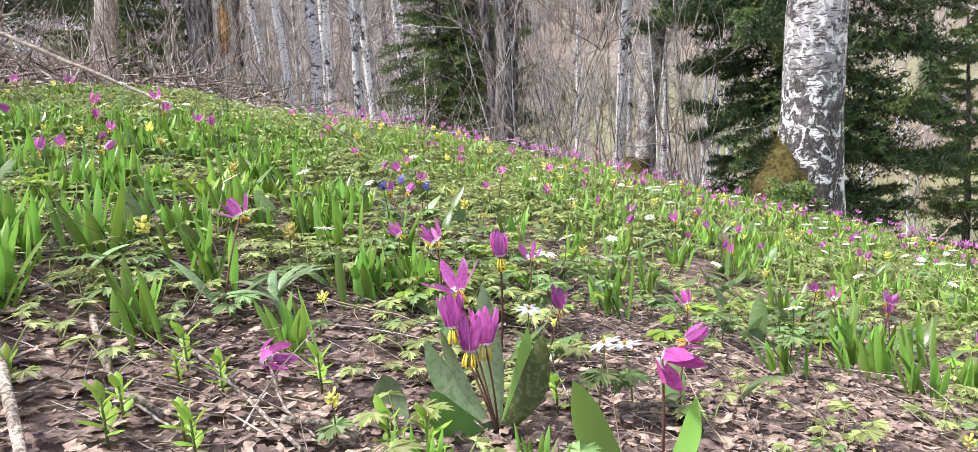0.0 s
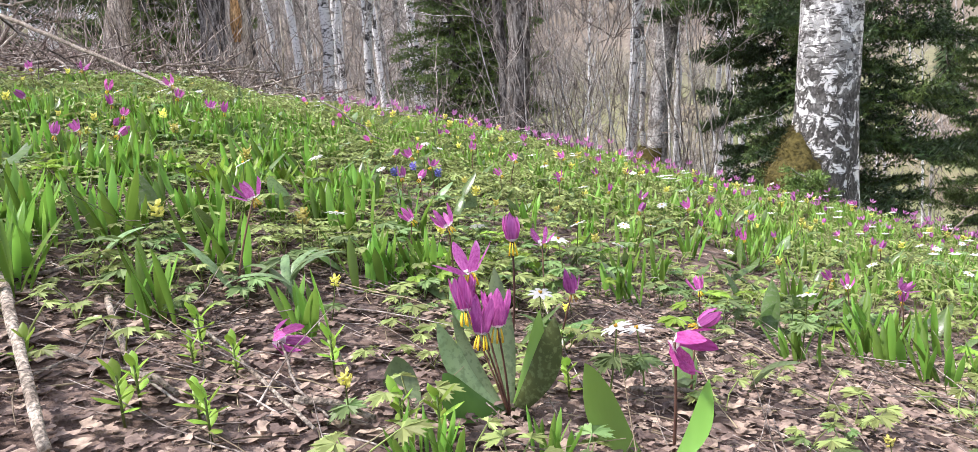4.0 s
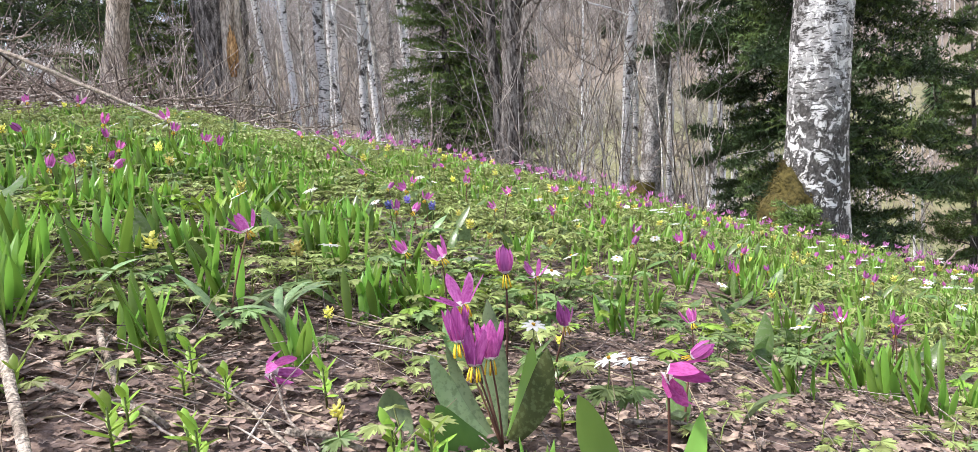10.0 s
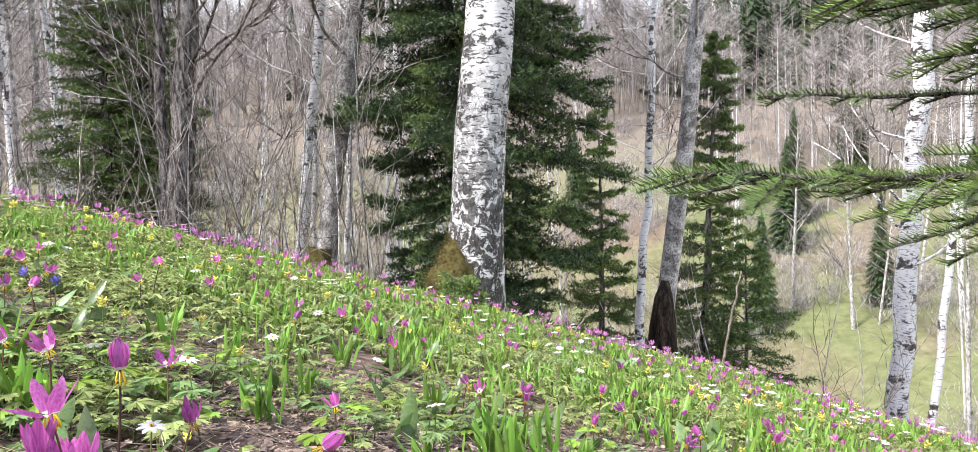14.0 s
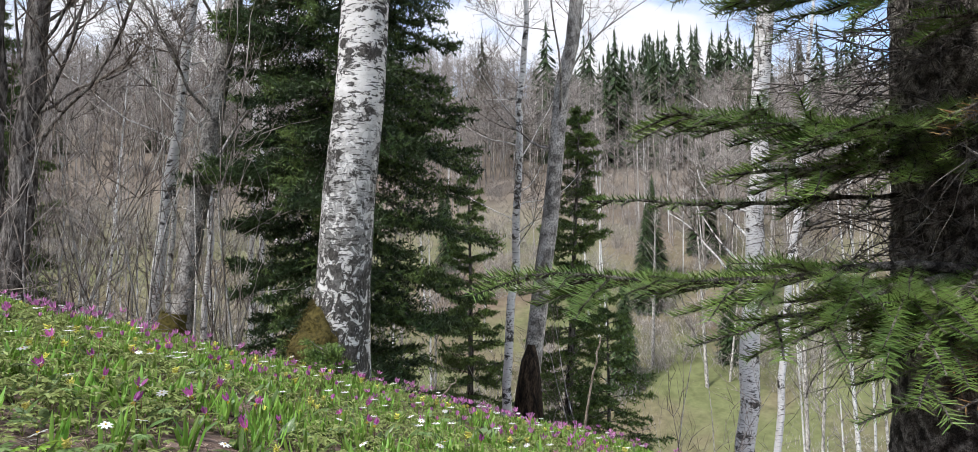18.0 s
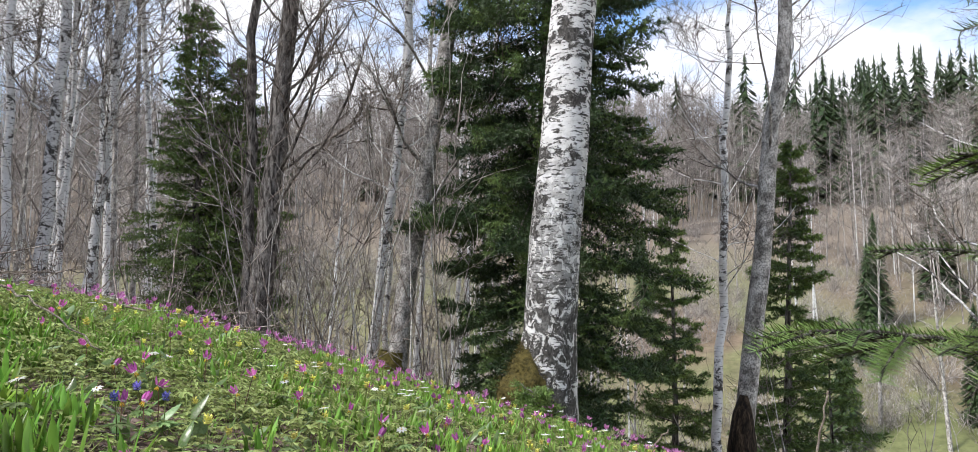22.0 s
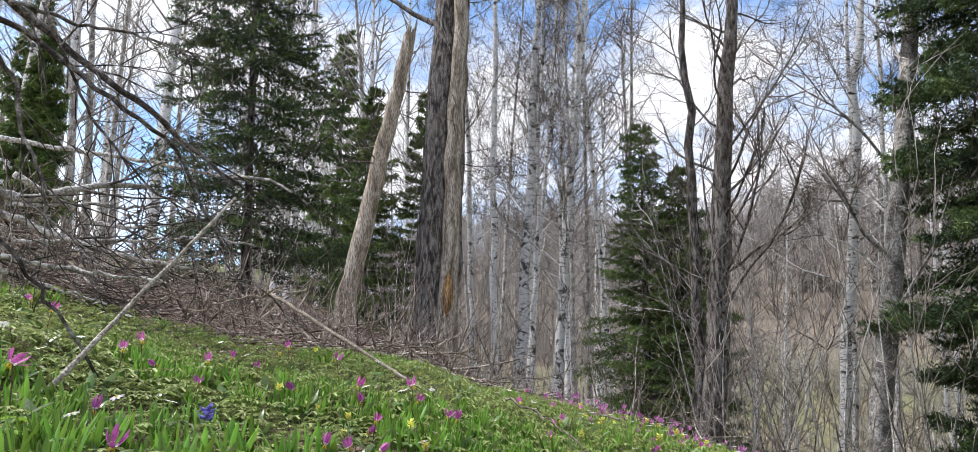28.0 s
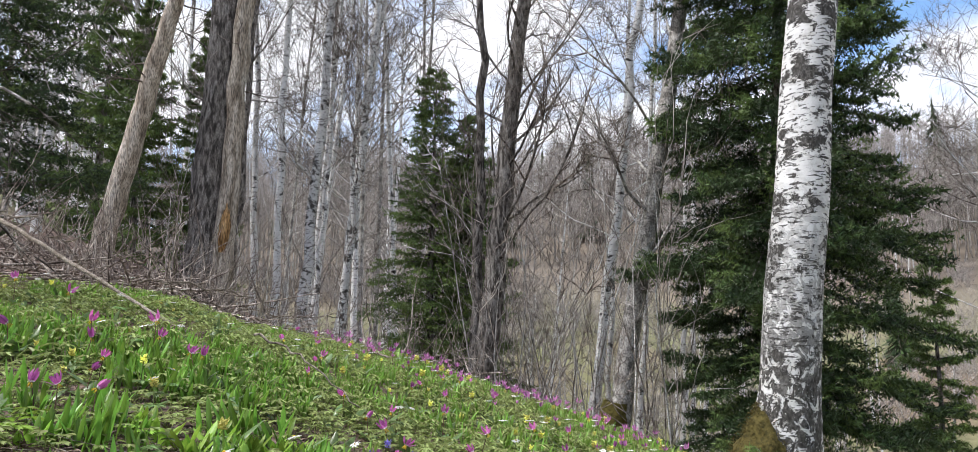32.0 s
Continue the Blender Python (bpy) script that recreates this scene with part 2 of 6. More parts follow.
def ground_material():
    """Leaf mould and soil near by; further off spring grass and dry grass in broad patches."""
    m, nt, b = nodes_of("ground", 0.95, 0.1)
    a, c = noise_of(nt, 22.0, 6.0), noise_of(nt, 140.0, 3.0)
    mould = ramp_of(nt, ((0.3, (0.05, 0.034, 0.028)), (0.5, (0.165, 0.118, 0.098)), (0.72, (0.33, 0.245, 0.205))))
    nt.links.new(a.outputs["Fac"], mould.inputs["Fac"])
    g = noise_of(nt, 0.09, 6.0, (1, 1, 0.6), 0.6)
    grass = ramp_of(nt, ((0.32, (0.20, 0.155, 0.11)), (0.44, (0.19, 0.17, 0.10)), (0.53, (0.165, 0.18, 0.08))))
    nt.links.new(g.outputs["Fac"], grass.inputs["Fac"])
    g2 = noise_of(nt, 1.3, 12.0, rough=0.72)
    g2r = ramp_of(nt, ((0.3, (0.55, 0.55, 0.55)), (0.7, (1.25, 1.25, 1.25))))
    nt.links.new(g2.outputs["Fac"], g2r.inputs["Fac"])
    far = mixed(nt, 1.0, grass.outputs["Color"], g2r.outputs["Color"], "MULTIPLY")
    tc, ln, mr = nt.nodes.new("ShaderNodeTexCoord"), nt.nodes.new("ShaderNodeVectorMath"), nt.nodes.new("ShaderNodeMapRange")
    ln.operation = "LENGTH"
    nt.links.new(tc.outputs["Object"], ln.inputs[0])
    mr.inputs["From Min"].default_value, mr.inputs["From Max"].default_value = 16.0, 30.0
    nt.links.new(ln.outputs["Value"], mr.inputs["Value"])
    hill = nt.nodes.new("ShaderNodeMapRange")
    hill.inputs["From Min"].default_value, hill.inputs["From Max"].default_value = 62.0, 90.0
    nt.links.new(ln.outputs["Value"], hill.inputs["Value"])
    wood_floor = mixed(nt, hill.outputs["Result"], far, (0.21, 0.175, 0.14))
    nt.links.new(mixed(nt, mr.outputs["Result"], mould.outputs["Color"], wood_floor), b.inputs["Base Color"])
    bump_to(nt, b, c.outputs["Fac"], 0.5, 0.01)
    return m


M_GROUND = ground_material()
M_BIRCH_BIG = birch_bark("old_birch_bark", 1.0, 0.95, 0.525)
M_BIRCH = birch_bark("young_birch_bark", 0.0, 1.0, 0.59, 0.60, 0.004)
M_BIRCH_GREY = birch_bark("grey_birch_bark", 0.0, 0.9, 0.57, 0.59, 0.004)
M_ASPEN = woody("grey_bark", (0.22, 0.203, 0.185), (0.50, 0.47, 0.435), (0.68, 0.65, 0.61), 9.0, (1, 1, 0.8), bump=0.5, depth=0.006)
M_DARKBARK = woody("dark_bark", (0.055, 0.049, 0.044), (0.18, 0.162, 0.147), (0.34, 0.315, 0.29), 26.0, (1, 1, 0.28), bump=0.8, depth=0.012)
M_SNAG = woody("bare_weathered_wood", (0.27, 0.222, 0.172), (0.49, 0.42, 0.34), (0.66, 0.59, 0.50), 15.0, (1, 1, 0.16))
M_SPLIT = woody("fresh_split_wood", (0.22, 0.12, 0.05), (0.42, 0.25, 0.11), (0.55, 0.36, 0.18), 14.0, (1, 1, 0.15))
M_FIRBARK = woody("fir_bark", (0.045, 0.04, 0.035), (0.17, 0.152, 0.137), (0.42, 0.385, 0.35), 60.0, (1, 1, 0.9), bump=1.0, depth=0.012)
M_DEADTWIG = woody("grey_dead_fir_twig", (0.09, 0.08, 0.072), (0.19, 0.17, 0.155), (0.32, 0.29, 0.265), 30.0, (1, 1, 1), island=True)
M_TWIG = woody("grey_twig", (0.09, 0.073, 0.062), (0.21, 0.176, 0.152), (0.37, 0.325, 0.285), 20.0, island=True)
M_BRUSH = woody("dead_brush", (0.13, 0.103, 0.088), (0.30, 0.25, 0.218), (0.54, 0.475, 0.42), 15.0, island=True)
M_BLEACH = woody("bleached_wood", (0.30, 0.265, 0.22), (0.45, 0.41, 0.355), (0.60, 0.555, 0.49), 24.0, (1, 1, 1))
M_PALE = woody("pale_dead_wood", (0.20, 0.162, 0.13), (0.28, 0.235, 0.19), (0.37, 0.32, 0.265), 30.0, (1, 1, 1))
M_MOSS = leafy("moss", (0.06, 0.052, 0.014), (0.19, 0.16, 0.042), 0.95, 0.1, 40.0)
M_NEEDLE = leafy("fir_needles", (0.08, 0.14, 0.035), (0.205, 0.29, 0.07), 0.45, 0.15, 8.0, island=True)
M_NEEDLE_FAR = leafy("conifer_needles", (0.05, 0.09, 0.03), (0.175, 0.24, 0.07), 0.55, 0.25, 2.2, island=True)
# paler tips: new growth, plus sunlight on bough ends put into the colour
M_NEEDLE_TIP = leafy("fresh_lit_needle_tips", (0.09, 0.15, 0.035), (0.23, 0.32, 0.08), 0.5, 0.25, 2.2, island=True)
M_NEEDLE_DARK = leafy("dark_fir_needles", (0.018, 0.036, 0.015), (0.075, 0.115, 0.04), 0.5, 0.15, 2.2, island=True)
M_NEEDLE_DEAD = leafy("dead_needles", (0.16, 0.09, 0.04), (0.30, 0.19, 0.09), 0.8, 0.1, 8.0, island=True)
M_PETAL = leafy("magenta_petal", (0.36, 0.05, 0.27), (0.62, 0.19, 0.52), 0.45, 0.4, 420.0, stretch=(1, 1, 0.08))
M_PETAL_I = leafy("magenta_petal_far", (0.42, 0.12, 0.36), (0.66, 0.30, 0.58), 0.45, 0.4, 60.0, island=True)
M_PETAL_DEEP = leafy("deep_magenta_petal", (0.25, 0.025, 0.17), (0.46, 0.09, 0.34), 0.4, 0.35, 420.0, stretch=(1, 1, 0.08))
M_PETAL_BASE = leafy("petal_base_white", (0.62, 0.55, 0.58), (0.80, 0.74, 0.76), 0.5, 0.3, 60.0)
M_STAMEN = leafy("yellow_stamen", (0.62, 0.38, 0.02), (0.80, 0.55, 0.05), 0.6, 0.2, 60.0)
M_STEM = leafy("reddish_stem", (0.08, 0.035, 0.03), (0.17, 0.09, 0.06), 0.5, 0.1, 40.0)
M_STEMG = leafy("green_stem", (0.10, 0.14, 0.035), (0.17, 0.22, 0.06), 0.5, 0.15, 40.0)
M_MOTTLE = leafy("mottled_leaf", (0.085, 0.15, 0.04), (0.14, 0.225, 0.065), 0.3, 0.25, 22.0, spots=(0.17, 0.22, 0.11))
M_BROWNLEAF = leafy("brown_mottled_leaf", (0.06, 0.08, 0.028), (0.105, 0.125, 0.045), 0.3, 0.2, 22.0, spots=(0.15, 0.19, 0.08))
M_DEEPLEAF = leafy("deep_green_leaf", (0.055, 0.115, 0.025), (0.105, 0.19, 0.04), 0.28, 0.2, 18.0)
M_FRESH = leafy("fresh_broad_leaf", (0.17, 0.32, 0.06), (0.27, 0.45, 0.10), 0.3, 0.35, 14.0, stretch=(1, 1, 0.3))
M_SILVER = leafy("silvery_leaf", (0.18, 0.27, 0.12), (0.28, 0.38, 0.19), 0.35, 0.25, 22.0, spots=(0.15, 0.22, 0.10))
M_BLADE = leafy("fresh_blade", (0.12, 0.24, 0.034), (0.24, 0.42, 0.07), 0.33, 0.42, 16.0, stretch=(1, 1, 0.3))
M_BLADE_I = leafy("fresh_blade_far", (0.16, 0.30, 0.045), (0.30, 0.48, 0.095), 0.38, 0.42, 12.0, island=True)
M_FERNY = leafy("cut_leaf", (0.14, 0.22, 0.07), (0.28, 0.38, 0.155), 0.5, 0.35, 30.0)
M_FERNY_I = leafy("cut_leaf_far", (0.195, 0.25, 0.068), (0.37, 0.425, 0.155), 0.5, 0.35, 30.0, island=True)
# lime green, with the sun on the leaf patch put into its brightness
M_LIME = leafy("lime_leaf", (0.22, 0.37, 0.045), (0.35, 0.52, 0.085), 0.45, 0.4, 30.0)
M_WHITE = leafy("white_petal", (0.74, 0.74, 0.72), (0.84, 0.84, 0.82), 0.5, 0.3, 60.0)
M_YELLOW = leafy("yellow_petal", (0.70, 0.64, 0.12), (0.82, 0.78, 0.24), 0.5, 0.35, 60.0)
M_YELLOW_I = leafy("yellow_petal_far", (0.70, 0.64, 0.12), (0.82, 0.78, 0.24), 0.5, 0.35, 60.0, island=True)
M_WHITE_I = leafy("white_petal_far", (0.74, 0.74, 0.72), (0.84, 0.84, 0.82), 0.5, 0.3, 60.0, island=True)
M_BLUE = leafy("blue_petal", (0.12, 0.11, 0.42), (0.22, 0.21, 0.60), 0.5, 0.35, 60.0)
M_LITTER = leafy("dead_leaf", (0.085, 0.058, 0.047), (0.36, 0.265, 0.215), 0.8, 0.1, 90.0, island=True, span=(0.35, 1.7))
# paler and greyer than near twigs: aerial haze mixed into the wood colour
M_HAZEWOOD = woody("hazed_bare_wood", (0.25, 0.222, 0.205), (0.42, 0.38, 0.35), (0.59, 0.545, 0.51), 3.0, island=True)
M_DRYGRASS = leafy("dry_grass", (0.24, 0.19, 0.12), (0.40, 0.33, 0.22), 0.8, 0.2, 9.0, island=True)


# ---- mesh helpers ----
class Build:
    """Collects vertices and faces with a material slot each, and links them as one mesh."""

    def __init__(self):
        self.v, self.f, self.s, self.n = [], [], [], 0

    def add(self, verts, faces, slot=0):
        self.v.append(np.asarray(verts, float).reshape(-1, 3))
        n = self.n
        self.f.extend([tuple(i + n for i in f) for f in faces])
        self.s.extend([slot] * len(faces))
        self.n += len(self.v[-1])

    def mesh(self, name, *mats, smooth=True):
        me = bpy.data.meshes.new(name)
        me.from_pydata(np.concatenate(self.v).tolist() if self.v else [], [], self.f)
        for m in mats:
            me.materials.append(m)
        me.polygons.foreach_set("material_index", np.array(self.s, np.int32))
        me.polygons.foreach_set("use_smooth", np.full(len(self.f), smooth))
        me.update()
        return me


def part(name, b, mats, parent=None, label="", smooth=True):
    ob = new(name, b.mesh(name, *(mats if isinstance(mats, tuple) else (mats,)), smooth=smooth))
    if parent is not None:
        ob.parent = parent
    return tagged(ob, label) if label else ob


RNG = np.random.default_rng(7)


def unit(v):
    v = np.asarray(v, float)
    return v / (np.linalg.norm(v) + 1e-12)


def tube(b, pts, radii, sides=6, slot=0, rough=0.0, cap=True):
    """A tapering tube along points; rough: uneven radius."""
    pts = np.asarray(pts, float)
    n = len(pts)
    radii = np.broadcast_to(radii, n) if np.ndim(radii) else np.full(n, radii)
    d = np.gradient(pts, axis=0)
    d /= np.linalg.norm(d, axis=1, keepdims=True) + 1e-12
    ref = np.array([0.31, 0.93, 0.2]) if abs(d[0][2]) > 0.6 else np.array([0.1, 0.2, 1.0])
    u = np.cross(d, ref)
    u /= np.linalg.norm(u, axis=1, keepdims=True) + 1e-12
    w = np.cross(d, u)
    a = np.arange(sides) / sides * 2 * np.pi
    rr = radii[:, None] * (1 + rough * RNG.uniform(-1, 1, (n, sides)))
    ring = pts[:, None] + rr[..., None] * (np.cos(a)[None, :, None] * u[:, None] + np.sin(a)[None, :, None] * w[:, None])
    faces = [(i * sides + j, i * sides + (j + 1) % sides, (i + 1) * sides + (j + 1) % sides, (i + 1) * sides + j) for i in range(n - 1) for j in range(sides)]
    if cap:
        faces += [tuple(range(sides))[::-1], tuple((n - 1) * sides + j for j in range(sides))]
    b.add(ring.reshape(-1, 3), faces, slot)


def wander(p, way, length, steps, jitter, lift=0.0):
    """A polyline that strays from its way and bends up (lift) or down."""
    p, way = np.asarray(p, float), unit(way)
    out, step = [p], length / steps
    for _ in range(steps):
        way = unit(way + RNG.normal(0, jitter, 3) + (0, 0, lift))
        p = p + way * step
        out.append(p)
    return np.array(out)


def strip(b, pts, widths, side, fold=0.0, slot=0, slots=None):
    """A blade along points, folded along its middle: left edge, midrib, right edge."""
    pts, side = np.asarray(pts, float), unit(side)
    d = np.gradient(pts, axis=0)
    up = np.cross(side, d)
    up /= np.linalg.norm(up, axis=1, keepdims=True) + 1e-12
    w = np.asarray(widths, float)[:, None] / 2
    left, right = pts - side * w + up * w * fold, pts + side * w + up * w * fold
    v = np.stack([left, pts, right], 1).reshape(-1, 3)
    for i in range(len(pts) - 1):
        a = 3 * i
        f = [(0, 1, 4, 3), (1, 2, 5, 4)]
        if i == 0:
            b.add(v, [], slot)
            base = b.n - len(v)
        b.f.extend([tuple(base + a + k for k in q) for q in f])
        b.s.extend([slot if slots is None else slots[i]] * 2)


def smooth01(x, a, c):
    t = np.clip((np.asarray(x, float) - a) / (c - a), 0, 1)
    return t * t * (3 - 2 * t)


# ---- ground: a slope that falls to the right and ahead, rolls over into a valley and rises again as the far hillside ----
def ground_z(x, y):
    x, y = np.asarray(x, float), np.asarray(y, float)
    r, az = np.hypot(x, y), np.degrees(np.arctan2(-x, y))
    near = -0.34 - 0.26 * x - 0.155 * y
    bank = smooth01(az, 54, 68) * smooth01(-az, -178, -130)
    near = near - bank * np.clip(0.055 * (r - 1.2), 0, 0.2)
    cut = np.minimum(r, 4.5) / np.maximum(r, 1e-6)
    flat = -0.34 + (-0.26 * x - 0.155 * y) * cut - np.clip(0.055 * (r - 1.2), 0, 0.2) + 0.13 * np.clip(r - 4.5, 0, 5) + 0.16 * np.maximum(0, r - 9.5)
    near = near + bank * np.where(r > 4.5, flat - near, 0)
    left = smooth01(az, 44, 66) + smooth01(-az, 95, 140)
    left = np.clip(left, 0, 1)
    lump = 0.018 * np.sin(2.9 * x + 1.3 * y + 0.6) * np.sin(2.1 * y - 1.7 * x) + 0.03 * np.sin(0.9 * x - 0.7 * y)
    start = 6.5 + 3.5 * smooth01(az, -25, 18)
    lip = np.interp(az, [-30, -12, 5, 20, 35, 50], [4.7, 5.5, 4.6, 4.6, 5.2, 3.7])
    drop = 0.5 * smooth01(r, lip, lip + 3.2) + 0.045 * np.maximum(0, r - start) ** 2
    ridge = np.minimum(r, 172)
    wave = 3.0 * np.sin(np.radians(az) * 7.0) + 1.6 * np.sin(np.radians(az) * 17 + 1)
    far = -11 + (0.335 - 0.05 * smooth01(-az, 0, 30)) * (ridge - 38) + smooth01(r, 90, 170) * wave - 0.05 * np.maximum(0, r - 172)
    right = np.maximum(near - drop, far)
    hill = np.where(r < 70, near, near * 70 / np.maximum(r, 70))
    return right * (1 - left) + hill * left + lump * smooth01(-r, -40, -12)


def make_ground():
    radii = np.concatenate([[0.0], np.geomspace(0.12, 14, 95), np.geomspace(14.6, 200, 70), np.geomspace(220, 2500, 12)])
    n = 240
    a = np.arange(n) / n * 2 * np.pi
    x, y = -radii[1:, None] * np.sin(a), radii[1:, None] * np.cos(a)
    z = ground_z(x, y)
    v = np.concatenate([[[0, 0, float(ground_z(0, 0))]], np.stack([x, y, z], -1).reshape(-1, 3)])
    faces = [(0, 1 + j, 1 + (j + 1) % n) for j in range(n)]
    for i in range(len(radii) - 2):
        for j in range(n):
            k, l = 1 + i * n, (j + 1) % n
            faces.append((k + j, k + n + j, k + n + l, k + l))
    b = Build()
    b.add(v, faces)
    return tagged(part("ground", b, M_GROUND), "sloping woodland floor of brown leaf mould with meadow beyond", "ground", kind="structure")


make_ground()


# ---- trees ----
def slivers(b, p, q, k, length, width, spread=0.8, slot=0, flat=0.55):
    """Along each segment p-q, k thin needles or needle tufts that point forward and out."""
    p, q = np.asarray(p, float), np.asarray(q, float)
    n = len(p)
    s = RNG.uniform(0.02, 1.0, (n, k, 1))
    d = q - p
    d = d / (np.linalg.norm(d, axis=1, keepdims=True) + 1e-9)
    out = RNG.normal(0, 1, (n, k, 3)) * (1, 1, flat)
    out -= (out * d[:, None]).sum(-1, keepdims=True) * d[:, None]
    out /= np.linalg.norm(out, axis=-1, keepdims=True) + 1e-9
    at = p[:, None] + s * (q - p)[:, None]
    ln = length * RNG.uniform(0.7, 1.2, (n, k, 1))
    tip = at + ln * ((1 - spread * 0.55) * d[:, None] + spread * out)
    side = np.cross(tip - at, RNG.normal(0, 1, (n, k, 3)))
    side = side / (np.linalg.norm(side, axis=-1, keepdims=True) + 1e-9) * width / 2
    v = np.stack([at - side, at + side, tip], 2).reshape(-1, 3)
    m = len(v) // 3
    b.add(v, [(3 * i, 3 * i + 1, 3 * i + 2) for i in range(m)], slot)


def trunk_line(base, mid, height, steps, jitter=0.02, straighten=0.3):
    base, mid = np.array(base, float), np.array(mid, float)
    way = unit(mid - base)
    end = unit(way * (1 - straighten) + np.array([0, 0, 1.0]) * straighten)
    split = np.linalg.norm(mid - base) / height
    pts = [base - way * 0.2, base]
    p = base
    for i in range(steps):
        s = (i + 0.5) / steps
        w = way if s < split else unit(way + (end - way) * (s - split) / (1 - split + 1e-6))
        p = p + w * height / steps
        pts.append(p + RNG.normal(0, jitter, 3) * (1, 1, 0.2))
    return np.array(pts)


def taper(pts, r0, r1, zmid, tip):
    """Radii: a flared foot, r0 low, r1 at the height zmid, and a thin tip."""
    z = pts[:, 2] - pts[1, 2]
    top = z[-1]
    r = np.where(z < zmid, r0 + (r1 - r0) * z / zmid, r1 + (tip - r1) * (z - zmid) / max(top - zmid, 0.1))
    return r * (1 + 0.3 * np.exp(-np.maximum(z, 0) / 0.18))


def limb(b, p, way, length, r, depth, sides=5, lift=0.05, kids=5, slot=0, twig_slot=1, fine=0.0038):
    """A limb with its twigs, two or three times forked."""
    steps = 7 if depth > 1 else 4
    pts = wander(p, way, length, steps, 0.13 if depth > 1 else 0.17, lift)
    tube(b, pts, np.linspace(r, r * 0.3, steps + 1), sides if depth > 1 else 3, slot if depth > 1 else twig_slot, cap=False)
    if depth == 0:
        return
    for _ in range(kids):
        s = RNG.uniform(0.25, 0.98)
        i = int(s * steps)
        q = pts[i] + (pts[min(i + 1, steps)] - pts[i]) * (s * steps - i)
        w = unit(unit(pts[min(i + 1, steps)] - pts[max(i - 1, 0)]) + RNG.normal(0, 0.55, 3) + (0, 0, lift * 3))
        limb(b, q, w, length * RNG.uniform(0.4, 0.75) * (1.15 - 0.5 * s), max(r * 0.48, fine), depth - 1, 4, lift, max(kids - 1, 3), slot, twig_slot, fine)


def bare_tree(name, label, base, mid, r0, r1, height, bark, limbs=9, low=0.35, reach=1.6, category="tree", sides=14, depth=2, lift=0.07, kids=5, group="", rough=0.05, twig=None):
    pts = trunk_line(base, mid, height, 18)
    root = tagged(new(name), label, category, group)
    b = Build()
    tube(b, pts, taper(pts, r0, r1, mid[2] - base[2], 0.015), sides, rough=rough)
    part("trunk", b, bark, root)
    for i in range(limbs):
        s = low + (0.97 - low) * (i + RNG.uniform(0, 0.8)) / limbs
        k = 1 + s * 18
        p = pts[int(k)] + (pts[min(int(k) + 1, 19)] - pts[int(k)]) * (k % 1)
        a = RNG.uniform(0, 2 * np.pi)
        b = Build()
        ln = reach * (1.15 - 0.75 * s) * RNG.uniform(0.7, 1.2)
        limb(b, p, (np.cos(a), np.sin(a), RNG.uniform(0.3, 0.9)), ln, max(r1 * 0.30 * (1.1 - s), 0.009), depth, 6, lift, kids)
        v = np.concatenate(b.v)
        v = v[RNG.integers(0, len(v), 110)]
        slivers(b, v, v + RNG.normal(0, 0.01, v.shape) + (0, 0, 0.004), 1, 0.42, 0.005, 0.8, 1, 1.0)
        part("limb", b, (bark, twig or M_TWIG), root)
    return root


